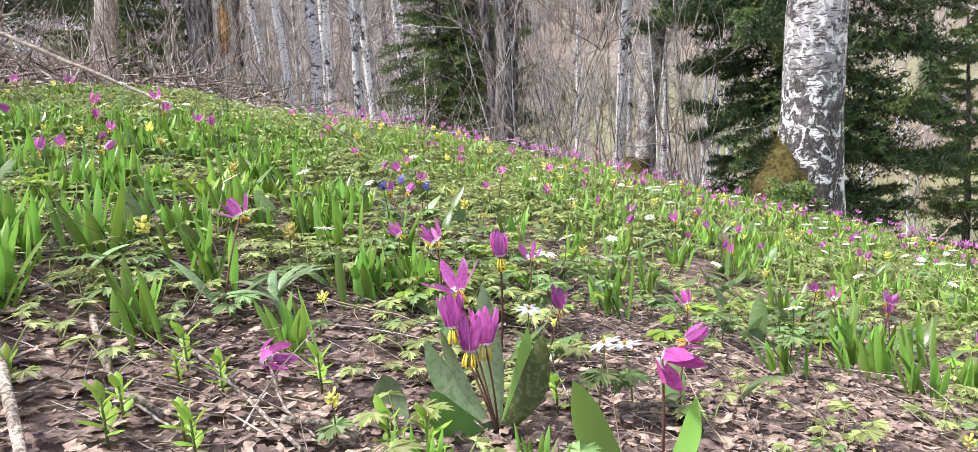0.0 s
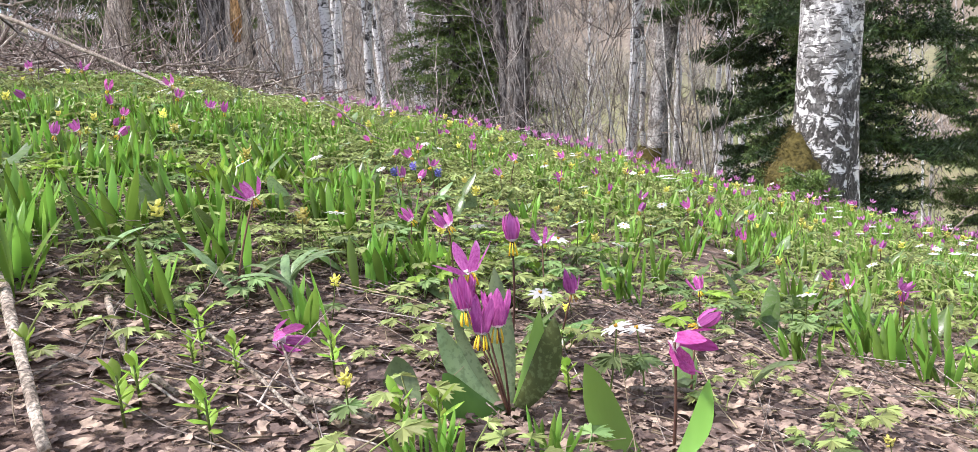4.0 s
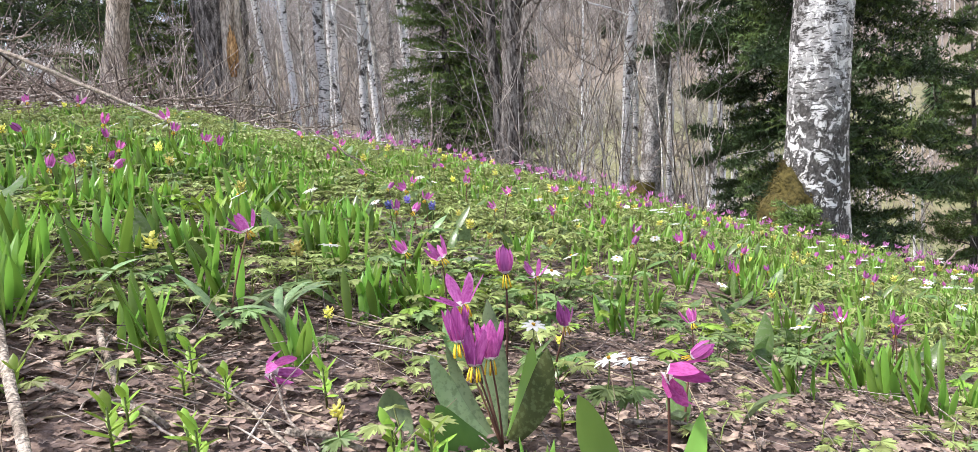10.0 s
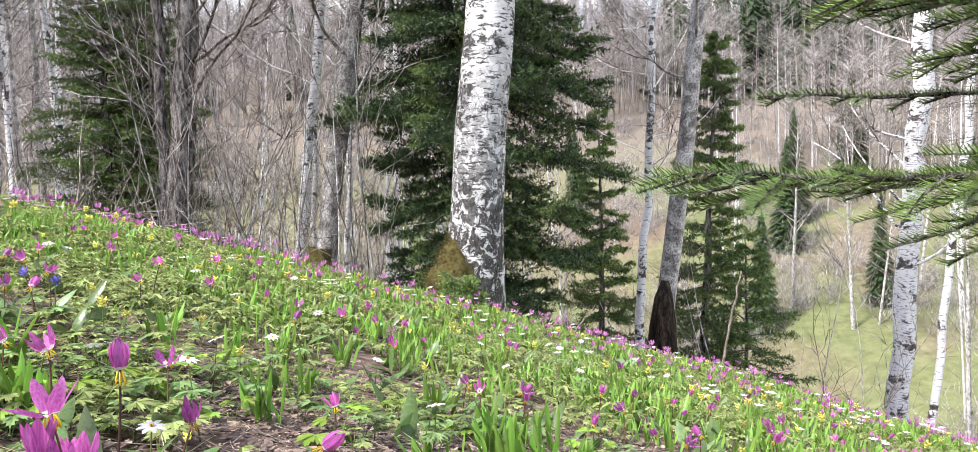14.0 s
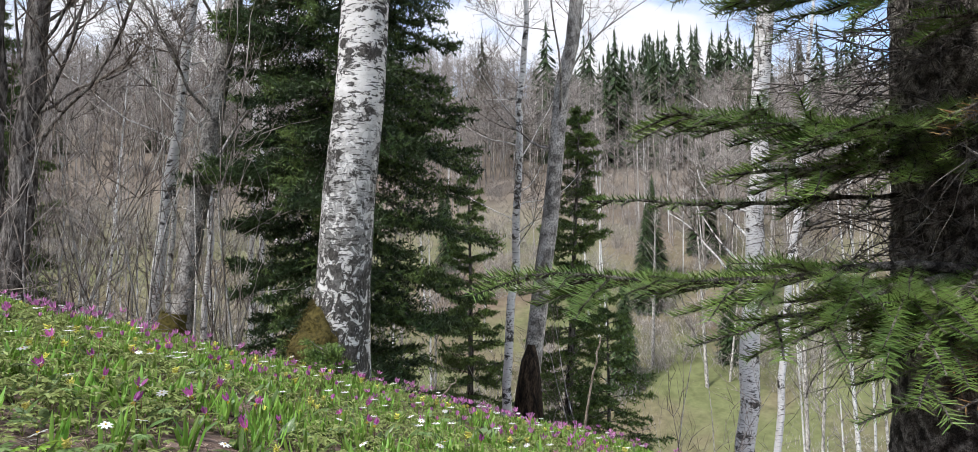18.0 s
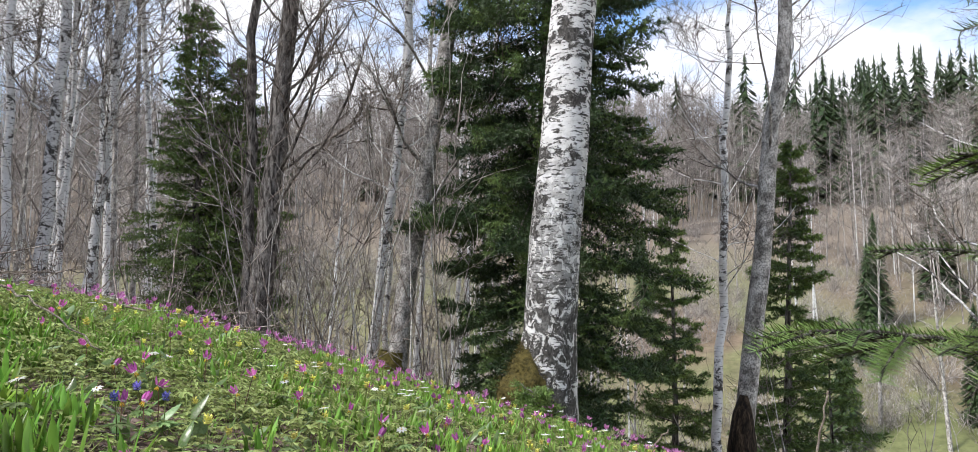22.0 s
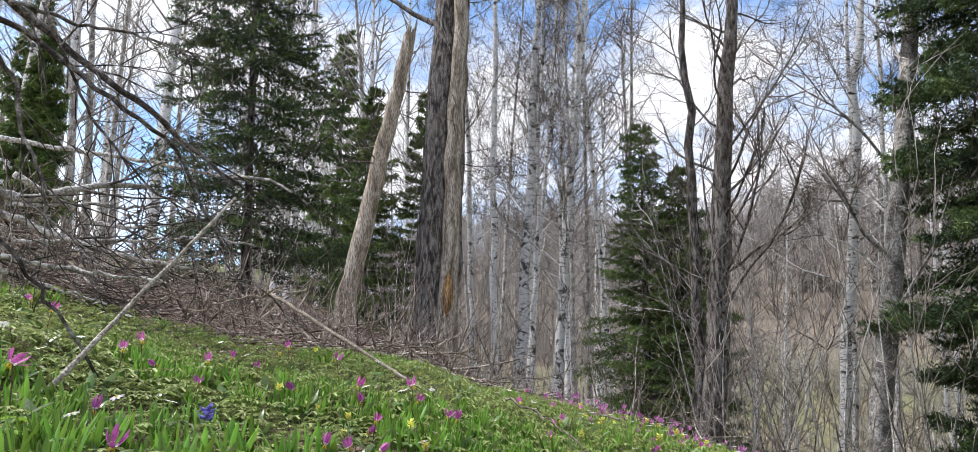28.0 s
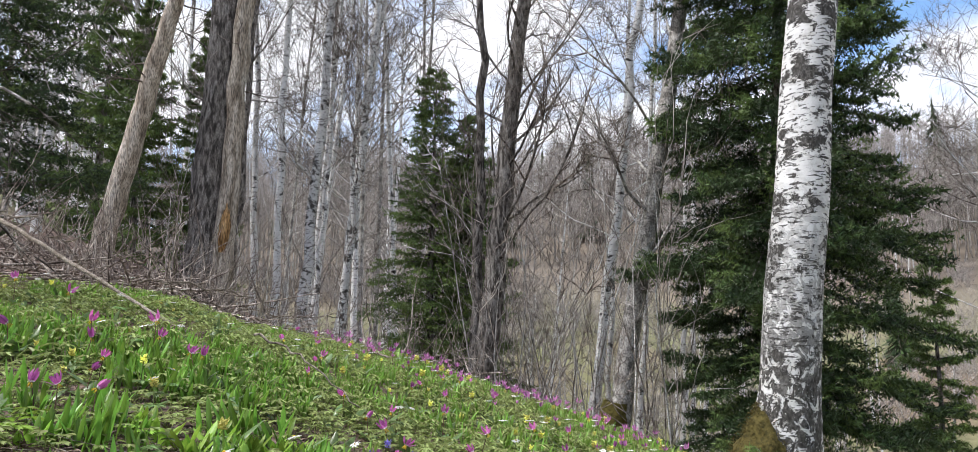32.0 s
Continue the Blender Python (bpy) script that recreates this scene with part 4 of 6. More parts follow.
BOUGHS = (
    ((0.80, 1.08, 0.12), (0.25, 1.04, 0.095), 0.01, 0.07, False, 12, 0.016, 0.004),
    ((0.84, 1.03, 0.03), (0.86, 0.74, -0.06), 0.0, 0.20, False, 11),
    ((0.86, 1.02, -0.08), (0.98, 0.72, -0.17), 0.0, 0.18, False, 10),
    ((0.85, 1.03, 0.16), (0.80, 0.76, 0.12), 0.0, 0.15, True, 9),
    ((0.85, 1.03, 0.30), (0.92, 0.76, 0.27), 0.0, 0.18, True, 10),
    ((0.85, 1.03, 0.50), (0.82, 0.74, 0.45), 0.0, 0.22, False, 12),
    ((0.86, 1.02, 0.01), (0.10, 0.90, -0.005), 0.008, 0.22, False, 22),
    ((0.86, 1.10, 0.00), (0.45, 0.86, -0.08), -0.02, 0.20, False, 10),
    ((0.88, 1.06, 0.00), (0.58, 0.84, -0.15), -0.02, 0.18, False, 10),
    ((0.90, 1.04, -0.04), (0.66, 0.82, -0.14), 0.0, 0.16, True, 10),
    ((0.86, 1.12, 0.20), (0.34, 0.99, 0.215), 0.0, 0.22, False, 20),
    ((0.86, 1.10, 0.20), (0.50, 0.90, 0.17), -0.01, 0.20, False, 16),
    ((0.88, 1.05, 0.24), (0.68, 0.85, 0.20), 0.0, 0.16, True, 10),
    ((0.86, 1.08, 0.17), (0.46, 0.96, 0.13), 0.0, 0.18, False, 14),
    ((0.86, 1.05, 0.02), (0.60, 0.87, -0.09), -0.01, 0.20, False, 14),
    ((0.86, 1.05, 0.00), (0.40, 0.89, -0.07), -0.01, 0.18, False, 14),
    ((0.86, 1.10, 0.42), (0.45, 1.02, 0.41), -0.01, 0.24, False, 16),
    ((0.88, 1.05, 0.46), (0.58, 0.82, 0.36), 0.0, 0.26, False, 16),
    ((0.86, 1.10, 0.55), (0.40, 0.98, 0.53), 0.0, 0.28, False, 16),
    ((0.88, 1.05, 0.36), (0.66, 0.84, 0.30), 0.0, 0.18, False, 10),
)
near_fir()


# ---- fallen birch crown, brush pile and logs on the left bank ----
def sticks(name, label, line, r0, r1, mat, sides=8, category="branch", jitter=0.006, kids=0):
    b = Build()
    line = np.array(line, float)
    t = np.linspace(0, 1, len(line))
    s = np.linspace(0, 1, 14)
    pts = np.stack([np.interp(s, t, line[:, k]) for k in range(3)], 1) + RNG.normal(0, jitter, (14, 3))
    tube(b, pts, np.linspace(r0, r1, 14), sides, rough=0.10)
    for _ in range(kids):
        i = RNG.integers(3, 13)
        d = unit(unit(pts[i + 1 if i < 13 else 13] - pts[i - 1]) + RNG.normal(0, 0.6, 3))
        limb(b, pts[i], d, np.linalg.norm(pts[-1] - pts[0]) * RNG.uniform(0.1, 0.3), r1 * 0.6, 1, 4, 0.02, 3, 0, 0)
    return tagged(part(name, b, mat), label, category)


def brush_pile():
    b = Build()
    for i in range(2600):
        az = radians(RNG.uniform(33, 92))
        r = RNG.uniform(4.6, 8.2) if az > radians(48) else RNG.uniform(6.0, 8.6)
        x, y = -r * np.sin(az), r * np.cos(az)
        hump = (0.13 + 0.25 * smooth01(np.degrees(az), 63, 74)) * np.exp(-((r - 6.0) / 1.3) ** 2)
        z = float(ground_z(x, y)) + RNG.uniform(0, 1) ** 1.5 * (hump + 0.10)
        d = unit((RNG.normal(), RNG.normal(), RNG.normal(0.05, 0.22)))
        if i % 4 == 0:
            d = unit((RNG.normal(0, 0.5), RNG.normal(0, 0.5), 1.0))
        ln = RNG.uniform(0.3, 0.9)
        tube(b, wander((x, y, z), d, ln, 4, 0.13), np.linspace(0.002 + 0.009 * RNG.uniform() ** 2, 0.0015, 5), 4, cap=False)
    tagged(part("brush_pile", b, M_BRUSH), "tangled heap of dead brown twigs and cut brush", "brushwood", kind="stuff")


brush_pile()


# ---- fallen birch crown and poles on the left bank ----
M_DARKTWIG = woody("dark_bare_branch", (0.05, 0.042, 0.036), (0.12, 0.105, 0.095), (0.30, 0.28, 0.26), 14.0, (1, 1, 1))
M_BIRCHTWIG = woody("pale_birch_branch", (0.26, 0.24, 0.22), (0.55, 0.52, 0.49), (0.72, 0.70, 0.67), 12.0, (1, 1, 1))
fallen_tree = tagged(new("fallen_birch"), "fallen birch crown of pale and dark bare branches", "fallen tree")


def fallen_branch(mat, r, *line):
    line = np.array(line, float)
    t = np.linspace(0, 1, len(line))
    s = np.linspace(0, 1, 24)
    pts = np.stack([np.interp(s, t, line[:, k]) for k in range(3)], 1)
    pts[1:-1] = (pts[:-2] + pts[1:-1] * 2 + pts[2:]) / 4
    pts += RNG.normal(0, 0.005, pts.shape)
    b = Build()
    tube(b, pts, np.linspace(r, r * 0.45, 24), 9, rough=0.1)
    ob = part("branch", b, mat, fallen_tree)
    for _ in range(7):
        i = RNG.integers(4, 23)
        b = Build()
        d = unit(unit(pts[min(i + 1, 23)] - pts[i - 1]) + RNG.normal(0, 0.6, 3))
        limb(b, pts[i], d, RNG.uniform(0.3, 0.9), max(r * 0.3, 0.004), 1, 4, -0.02, 4, 0, 0)
        part("twig", b, M_DARKTWIG, ob)


fallen_branch(M_DARKTWIG, 0.017, (-3.89, 0.01, 1.82), (-3.99, 0.22, 1.80), (-4.07, 0.39, 1.79), (-4.02, 0.57, 1.67), (-3.88, 0.73, 1.51), (-3.81, 0.93, 1.38), (-3.88, 1.12, 1.31), (-3.92, 1.26, 1.08), (-3.81, 1.38, 0.82))
fallen_branch(M_DARKTWIG, 0.023, (-3.99, 0.12, 1.98), (-4.08, 0.34, 1.91), (-4.16, 0.52, 1.85), (-4.10, 0.63, 1.75), (-3.96, 0.79, 1.59), (-3.90, 0.99, 1.49), (-3.97, 1.14, 1.40), (-4.00, 1.32, 1.32), (-3.90, 1.43, 1.18))
fallen_branch(M_DARKTWIG, 0.010, (-3.87, 0.29, 1.83), (-3.97, 0.47, 1.87), (-4.05, 0.63, 1.90), (-3.97, 0.82, 1.91), (-3.81, 0.97, 1.82), (-3.76, 1.08, 1.79), (-3.85, 1.18, 1.54))
fallen_branch(M_DARKTWIG, 0.013, (-3.70, 0.05, 1.73), (-3.80, 0.23, 1.57), (-3.89, 0.39, 1.44), (-3.85, 0.40, 1.24), (-3.73, 0.47, 1.08), (-3.70, 0.53, 0.92))
fallen_branch(M_DARKTWIG, 0.009, (-3.87, 0.42, 1.87), (-3.96, 0.58, 1.63), (-4.04, 0.73, 1.42), (-3.98, 0.87, 1.24), (-3.83, 1.01, 1.05), (-3.76, 1.18, 0.96))
fallen_branch(M_BIRCHTWIG, 0.016, (-4.51, 0.15, 1.35), (-4.60, 0.37, 1.38), (-4.68, 0.55, 1.41), (-4.61, 0.73, 1.39), (-4.44, 0.96, 1.37), (-4.37, 1.18, 1.35), (-4.40, 1.44, 1.36), (-4.36, 1.78, 1.39), (-4.22, 1.94, 1.31))
fallen_branch(M_BIRCHTWIG, 0.030, (-4.31, 0.28, 1.05), (-4.41, 0.39, 1.06), (-4.50, 0.49, 1.06), (-4.44, 0.60, 1.04), (-4.29, 0.73, 1.10), (-4.24, 0.90, 1.14), (-4.30, 1.11, 1.19))
fallen_branch(M_BIRCHTWIG, 0.022, (-4.22, 0.19, 0.98), (-4.31, 0.40, 0.94), (-4.39, 0.58, 0.91), (-4.32, 0.75, 0.84), (-4.17, 0.91, 0.77), (-4.11, 1.07, 0.74), (-4.14, 1.34, 0.74))
fallen_branch(M_BIRCHTWIG, 0.017, (-4.29, 0.48, 1.12), (-4.37, 0.70, 1.05), (-4.44, 0.88, 0.98), (-4.36, 1.03, 0.94), (-4.19, 1.20, 0.97))
fallen_branch(M_BIRCHTWIG, 0.015, (-3.94, 0.20, 0.70), (-4.03, 0.40, 0.68), (-4.10, 0.56, 0.67), (-4.03, 0.74, 0.65), (-3.88, 0.88, 0.61), (-3.80, 1.09, 0.61))
fallen_branch(M_BIRCHTWIG, 0.012, (-3.94, 0.20, 0.68), (-4.03, 0.41, 0.63), (-4.10, 0.57, 0.58), (-4.03, 0.73, 0.54), (-3.88, 0.87, 0.48))
fallen_branch(M_BIRCHTWIG, 0.012, (-4.41, 0.55, 0.81), (-4.45, 0.86, 0.86), (-4.48, 1.13, 0.91), (-4.35, 1.43, 0.96), (-4.12, 1.68, 0.91))
fallen_branch(M_BIRCHTWIG, 0.010, (-4.41, 0.49, 0.99), (-4.46, 0.81, 1.06), (-4.49, 1.08, 1.10), (-4.38, 1.32, 1.13))


sticks("pole", "long straight pale dead pole leaning down the bank", [(-4.0, 1.72, 0.64), (-2.52, 1.80, 0.09)], 0.0115, 0.006, M_PALE, 9, "dead pole", 0.003, 0)
sticks("pole", "slim pale dead pole lying down the slope", [on_ground(-3.9, 3.95, 0.16), on_ground(-2.75, 3.33, 0.07)], 0.010, 0.006, M_PALE, 8, "dead pole", 0.003, 0)
sticks("pole", "thin pale bare stick standing aslant in the grass", [(-1.94, 0.27, 0.10), (-2.14, 0.73, 0.66)], 0.007, 0.004, M_BLEACH, 7, "stick", 0.001, 0)
sticks("twig", "thin dark arched twig in the grass", [(-2.22, 0.11, 0.54), (-2.13, 0.28, 0.33), (-2.06, 0.39, 0.15)], 0.006, 0.004, M_DARKTWIG, 6, "twig", 0.004)
sticks("twig", "thin arched dead stem over the green blades", [(-1.72, 1.44, 0.10), (-1.58, 1.50, 0.04), (-1.40, 1.55, -0.10)], 0.004, 0.002, M_PALE, 6, "twig", 0.004)
sticks("twig", "pale bent dead sapling at the crest", [(0.92, 5.96, -1.5), (0.99, 5.95, -1.1), (1.07, 5.94, -0.71)], 0.012, 0.006, M_PALE, 7, "twig", 0.006)
sticks("twig", "pale broken stick by the birch", [(-0.28, 5.1, -1.15), (-0.18, 5.1, -1.0), (-0.08, 5.1, -0.88)], 0.009, 0.005, M_PALE, 7, "twig", 0.006)
for i in range(26):
    az, r = radians(RNG.uniform(40, 90)), RNG.uniform(4.3, 6.4)
    x, y = -r * np.sin(az), r * np.cos(az)
    a = RNG.uniform(0, 6.28)
    p = np.array(on_ground(x, y, RNG.uniform(0.03, 0.12)))
    d = np.array([np.cos(a), np.sin(a), RNG.uniform(-0.1, 0.12)]) * RNG.uniform(0.6, 1.5)
    sticks("branch", "dead grey branch lying on the brush heap", [p, p + d * 0.5 + np.array([0, 0, 0.05]), p + d], RNG.uniform(0.005, 0.011), 0.004, (M_PALE, M_BRUSH, M_TWIG)[i % 3], 6, "branch", 0.012, 4)


# ---- saplings at the crest, and the woods beyond ----
def sapling(x, y, h, r):
    root = tagged(new("sapling"), "thin bare sapling at the crest of the slope", "sapling", "saplings at the crest")
    b = Build()
    pts = wander(on_ground(x, y, -0.1), (RNG.normal(0, 0.17), RNG.normal(0, 0.17), 1), h, 7, 0.07)
    tube(b, pts, np.linspace(r, 0.002, 8), 5, 0, cap=False)
    part("stem", b, (M_TWIG, M_BIRCHTWIG, M_BIRCHTWIG)[RNG.integers(0, 3)], root)
    b = Build()
    for k in range(RNG.integers(6, 13)):
        j = RNG.integers(1, 7)
        limb(b, pts[j], (RNG.normal(0, 0.8), RNG.normal(0, 0.8), 0.9), h * RNG.uniform(0.15, 0.4), 0.0045, 1, 3, 0.05, 4, 0, 0)
    part("crown", b, (M_TWIG, M_BRUSH, M_HAZEWOOD)[RNG.integers(0, 3)], root)


for i in range(210):
    az = RNG.uniform(-30, 56)
    r = RNG.uniform(8.6, 15) if az > 5 else RNG.uniform(9, 17)
    if 31 < az < 43 or abs(az + 8) < 26 and RNG.uniform() < 0.5:
        continue
    sapling(-r * np.sin(radians(az)), r * np.cos(radians(az)), RNG.uniform(1.0, 4.4), RNG.uniform(0.005, 0.014))


for i in range(34):
    az, r = RNG.uniform(14, 33), RNG.uniform(6.8, 10.5)
    sapling(-r * np.sin(radians(az)), r * np.cos(radians(az)), RNG.uniform(1.4, 4.0), RNG.uniform(0.006, 0.014))


def wood_tree(b, base, h, r, slot, twigs, spread):
    base = np.array(base, float)
    lean = RNG.normal(0, 0.05, 2)
    t = np.linspace(0, 1, 5)[:, None]
    pts = base + np.array([lean[0], lean[1], 1.0]) * h * t + RNG.normal(0, 0.02 * h / 8, (5, 3)) * t
    tube(b, pts, np.linspace(r, r * 0.2, 5), 4, slot, cap=False)
    s = RNG.uniform(0.3, 1.0, twigs)
    p = base + np.array([lean[0], lean[1], 1.0]) * h * s[:, None]
    a = RNG.uniform(0, 6.28, twigs)
    ln = h * spread * (1.2 - s) * RNG.uniform(0.6, 1.3, twigs)
    q = p + np.stack([np.cos(a) * ln, np.sin(a) * ln, ln * RNG.uniform(0.5, 1.6, twigs)], 1)
    for u, w in zip(p, q):
        m = (u + w) / 2 + RNG.normal(0, 0.06, 3) * np.linalg.norm(w - u)
        tube(b, [u, m, w], [r * 0.22, r * 0.15, r * 0.05], 3, 1, cap=False)
    return p, q


def near_woods():
    """The bare wood a stone's throw off, left of the valley and down its side."""
    for i in range(210):
        az = RNG.uniform(34, 100) if i % 3 else RNG.uniform(-30, 36)
        r = RNG.uniform(12.5, 45) if az > 34 else RNG.uniform(20, 55)
        x, y = -r * np.sin(radians(az)), r * np.cos(radians(az))
        if -24 < az < 3 and r < 45:
            continue
        white = RNG.uniform() < 0.6
        root = tagged(new("bare_tree"), "white-stemmed bare birch in the wood" if white else "grey bare tree in the wood", "tree", "trees of the bare wood")
        b = Build()
        p, q = wood_tree(b, on_ground(x, y, -0.2), RNG.uniform(8, 15), RNG.uniform(0.05, 0.13), 0, 34, 0.16)
        trunk, crown = Build(), Build()
        v = np.concatenate(b.v)
        trunk.add(v[:20], [f for f in b.f if max(f) < 20])
        crown.add(v[20:], [tuple(k - 20 for k in f) for f in b.f if min(f) >= 20])
        slivers(crown, p + (q - p) * 0.3, q, 9, 0.6, 0.007, 0.6, 0, 1.0)
        part("trunk", trunk, M_BIRCH if white else M_ASPEN, root)
        part("crown", crown, M_HAZEWOOD, root)


def far_woods():
    b, ps, qs = Build(), [], []
    n = 0
    while n < 4200:
        az, r = RNG.uniform(-42, 66), 52 + 128 * RNG.uniform() ** 0.8
        x, y = -r * np.sin(radians(az)), r * np.cos(radians(az))
        if noise.noise(Vector((x * 0.035, y * 0.035, 2.0))) + 0.5 * noise.noise(Vector((x * 0.12, y * 0.12, 5.0))) < (84 - r) * 0.016:
            continue
        n += 1
        h = RNG.uniform(8, 15)
        base = np.array(on_ground(x, y, -0.3))
        top = base + np.array([RNG.normal(0, 0.4), RNG.normal(0, 0.4), h])
        tube(b, [base, top], [0.085, 0.02], 3, 1 if RNG.uniform() < 0.08 else 0, cap=False)
        s = RNG.uniform(0.3, 0.95, 10)[:, None]
        p = base + (top - base) * s
        ps.append(p)
        qs.append(p + (top - base) * 0.1)
    slivers(b, np.concatenate(ps), np.concatenate(qs), 11, 1.9, 0.045, 0.85, 0, 0.8)
    tagged(part("hillside_woods", b, (M_HAZEWOOD, M_BIRCH)), "bare brown-grey wood on the far hillside", "woods", kind="stuff")


def far_shrubs():
    b, ps, qs = Build(), [], []
    for i in range(2200):
        az, r = RNG.uniform(-38, 52), RNG.uniform(26, 92)
        x, y = -r * np.sin(radians(az)), r * np.cos(radians(az))
        if noise.noise(Vector((x * 0.09, y * 0.09, 7.0))) < 0.0:
            continue
        base = np.array(on_ground(x, y, -0.1))
        h = RNG.uniform(0.8, 3.0)
        d = np.stack([RNG.normal(0, 0.35, 16), RNG.normal(0, 0.35, 16), np.ones(16)], 1)
        p = base + np.stack([RNG.normal(0, 0.3, 16), RNG.normal(0, 0.3, 16), np.zeros(16)], 1)
        ps.append(p)
        qs.append(p + d * h)
        slivers(b, p, p + d * 0.01, 1, h, 0.03, 0.35)
    slivers(b, np.concatenate(ps), np.concatenate(qs), 7, 0.8, 0.022, 0.7)
    tagged(part("meadow_shrubs", b, M_HAZEWOOD), "bare brown shrubs dotted over the far meadow", "shrubs", kind="stuff")


far_shrubs()


def far_conifers():
    b = Build()
    for i in range(180):
        az = RNG.normal(-16, 6) if i % 5 < 3 else RNG.uniform(-36, 62)
        r = RNG.uniform(110, 166) if i % 18 else RNG.uniform(45, 90)
        x, y = -r * np.sin(radians(az)), r * np.cos(radians(az))
        base = np.array(on_ground(x, y, -0.3))
        h = (RNG.uniform(13, 23) if i % 5 < 3 else RNG.uniform(8, 15)) * (0.5 if r < 92 else 1.0)
        w = h * RNG.uniform(0.13, 0.20)
        m = 300 if r > 92 else 1400
        s = RNG.uniform(0.05, 0.97, m)
        a = RNG.uniform(0, 6.28, m)
        rad = w * (1 - s) ** 0.85 * RNG.uniform(0.7, 1.15, m) + 0.12
        c = base + np.array([0, 0, 1.0]) * (h * s)[:, None]
        tip = c + np.stack([np.cos(a) * rad, np.sin(a) * rad, -0.5 * rad + RNG.uniform(-0.2, 0.2, m)], 1)
        side = np.stack([-np.sin(a), np.cos(a), 0 * a], 1) * ((0.17 if r > 92 else 0.07) * rad + (0.04 if r > 92 else 0.015))[:, None]
        up = np.array([0, 0, 1.0]) * (0.012 * h + 0.05) * (1.0 if r > 92 else 0.6)
        v = np.stack([c + up, tip - side, tip + side], 1).reshape(-1, 3)
        b.add(v, [(3 * k, 3 * k + 1, 3 * k + 2) for k in range(m)])
        tube(b, [base, base + np.array([0, 0, h])], [0.12, 0.02], 3, 1, cap=False)
        b.add([base + np.array([0, 0, h * 1.02]), base + np.array([0.25, 0, h * 0.85]), base + np.array([-0.12, 0.2, h * 0.85]), base + np.array([-0.12, -0.2, h * 0.85])], [(0, 1, 2), (0, 2, 3), (0, 3, 1)])
    tagged(part("hillside_conifers", b, (M_NEEDLE_DARK, M_DARKBARK), smooth=False), "dark pointed conifers on the far hillside", "conifers", kind="stuff")


near_woods()
far_woods()
far_conifers()
for x, y, h, w in ((-19.5, 2.6, 7.0, 1.8), (-15.5, 2.3, 4.6, 1.5), (-17.0, 9.6, 8.5, 2.2), (5.6, 23.0, 5.0, 2.6), (7.2, 25.0, 5.5, 2.6), (8.0, 21.0, 4.0, 2.2), (-8.5, 24.0, 8.0, 2.6), (-6.0, 27.0, 9.0, 2.8)):
    conifer("spruce_tree", "spruce standing back in the bare wood", on_ground(x, y, -0.2), h, w, 0.03, 22, 7, 0.8, 0.22, (0, 0), 0.14, 9, group="spruces in the wood", twigs=14)


# ---- flowers and leaves on the slope: one builder for each kind ----
def petal(b, a, length, width, spread, flare=0.0, base=0.2, bulge=0.12, slot=0, base_slot=1, z0=0.0, twist=0.0):
    """One petal that rises from the flower's foot, bowed outward; its foot is pale."""
    t = np.array([0, base, 0.45, 0.7, 0.9, 1.0])
    rad = 0.003 + length * (np.sin(spread) * t + flare * t**2) + bulge * length * np.sin(np.pi * t) * (1 - 0.3 * t)
    z = z0 + length * np.cos(spread) * t - 0.10 * length * np.sin(np.pi * np.minimum(t * 2.2, 1))
    h = np.array([np.cos(a), np.sin(a), 0])
    side = np.array([-np.sin(a), np.cos(a), twist])
    strip(b, h * rad[:, None] + np.array([0, 0, 1.0]) * z[:, None], width * np.array([0.32, 0.70, 1.0, 0.84, 0.42, 0.04]), side, 0.22, slots=[base_slot, slot, slot, slot, slot])


def lily_flower(b, spread, length=0.033, width=0.0105, petals=6):
    for i in range(petals):
        petal(b, 2 * np.pi * i / petals + RNG.uniform(-0.2, 0.2), length * RNG.uniform(0.9, 1.08), width * RNG.uniform(0.85, 1.1), spread * RNG.uniform(0.6, 1.4), RNG.uniform(-0.1, 0.25))
    for i in range(6):
        a = i * 1.05 + 0.3
        p = np.array([np.cos(a) * 0.003, np.sin(a) * 0.003, -0.002])
        tube(b, [p, p + (p * 1.1 + np.array([0, 0, -0.009]))], [0.0006, 0.001], 4, 2)


def broad_leaf(length, width, rise, arch, fold=0.3, a=0.0, wave=0.0):
    """A broad lily leaf that rises from the ground and arches over."""
    b = Build()
    t = np.linspace(0, 1, 9)
    ang = rise - arch * t
    step = length / 8
    r = np.concatenate([[0], np.cumsum(np.cos(ang[:-1]) * step)])
    z = np.concatenate([[0], np.cumsum(np.sin(ang[:-1]) * step)])
    h, side = np.array([np.cos(a), np.sin(a), 0]), np.array([-np.sin(a), np.cos(a), 0.0])
    w = width * np.array([0.16, 0.42, 0.74, 0.95, 1.0, 0.92, 0.72, 0.42, 0.03])
    pts = h * r[:, None] + np.array([0, 0, 1.0]) * z[:, None] + side * (wave * np.sin(t * 5))[:, None]
    strip(b, pts, w, side, fold)
    return b


def scape(top, bend=0.012, r=0.0016):
    """A flower stalk from the ground to the flower's foot, nodding at the top."""
    b, top = Build(), np.array(top, float)
    t = np.linspace(0, 1, 8)[:, None]
    pts = top * t + np.array([0.25, 0.1, 0]) * np.sin(t * np.pi) * bend
    tube(b, pts, np.linspace(r * 1.15, r * 0.8, 8), 5)
    return b


LILY_MATS = (M_PETAL, M_PETAL_BASE, M_STAMEN)


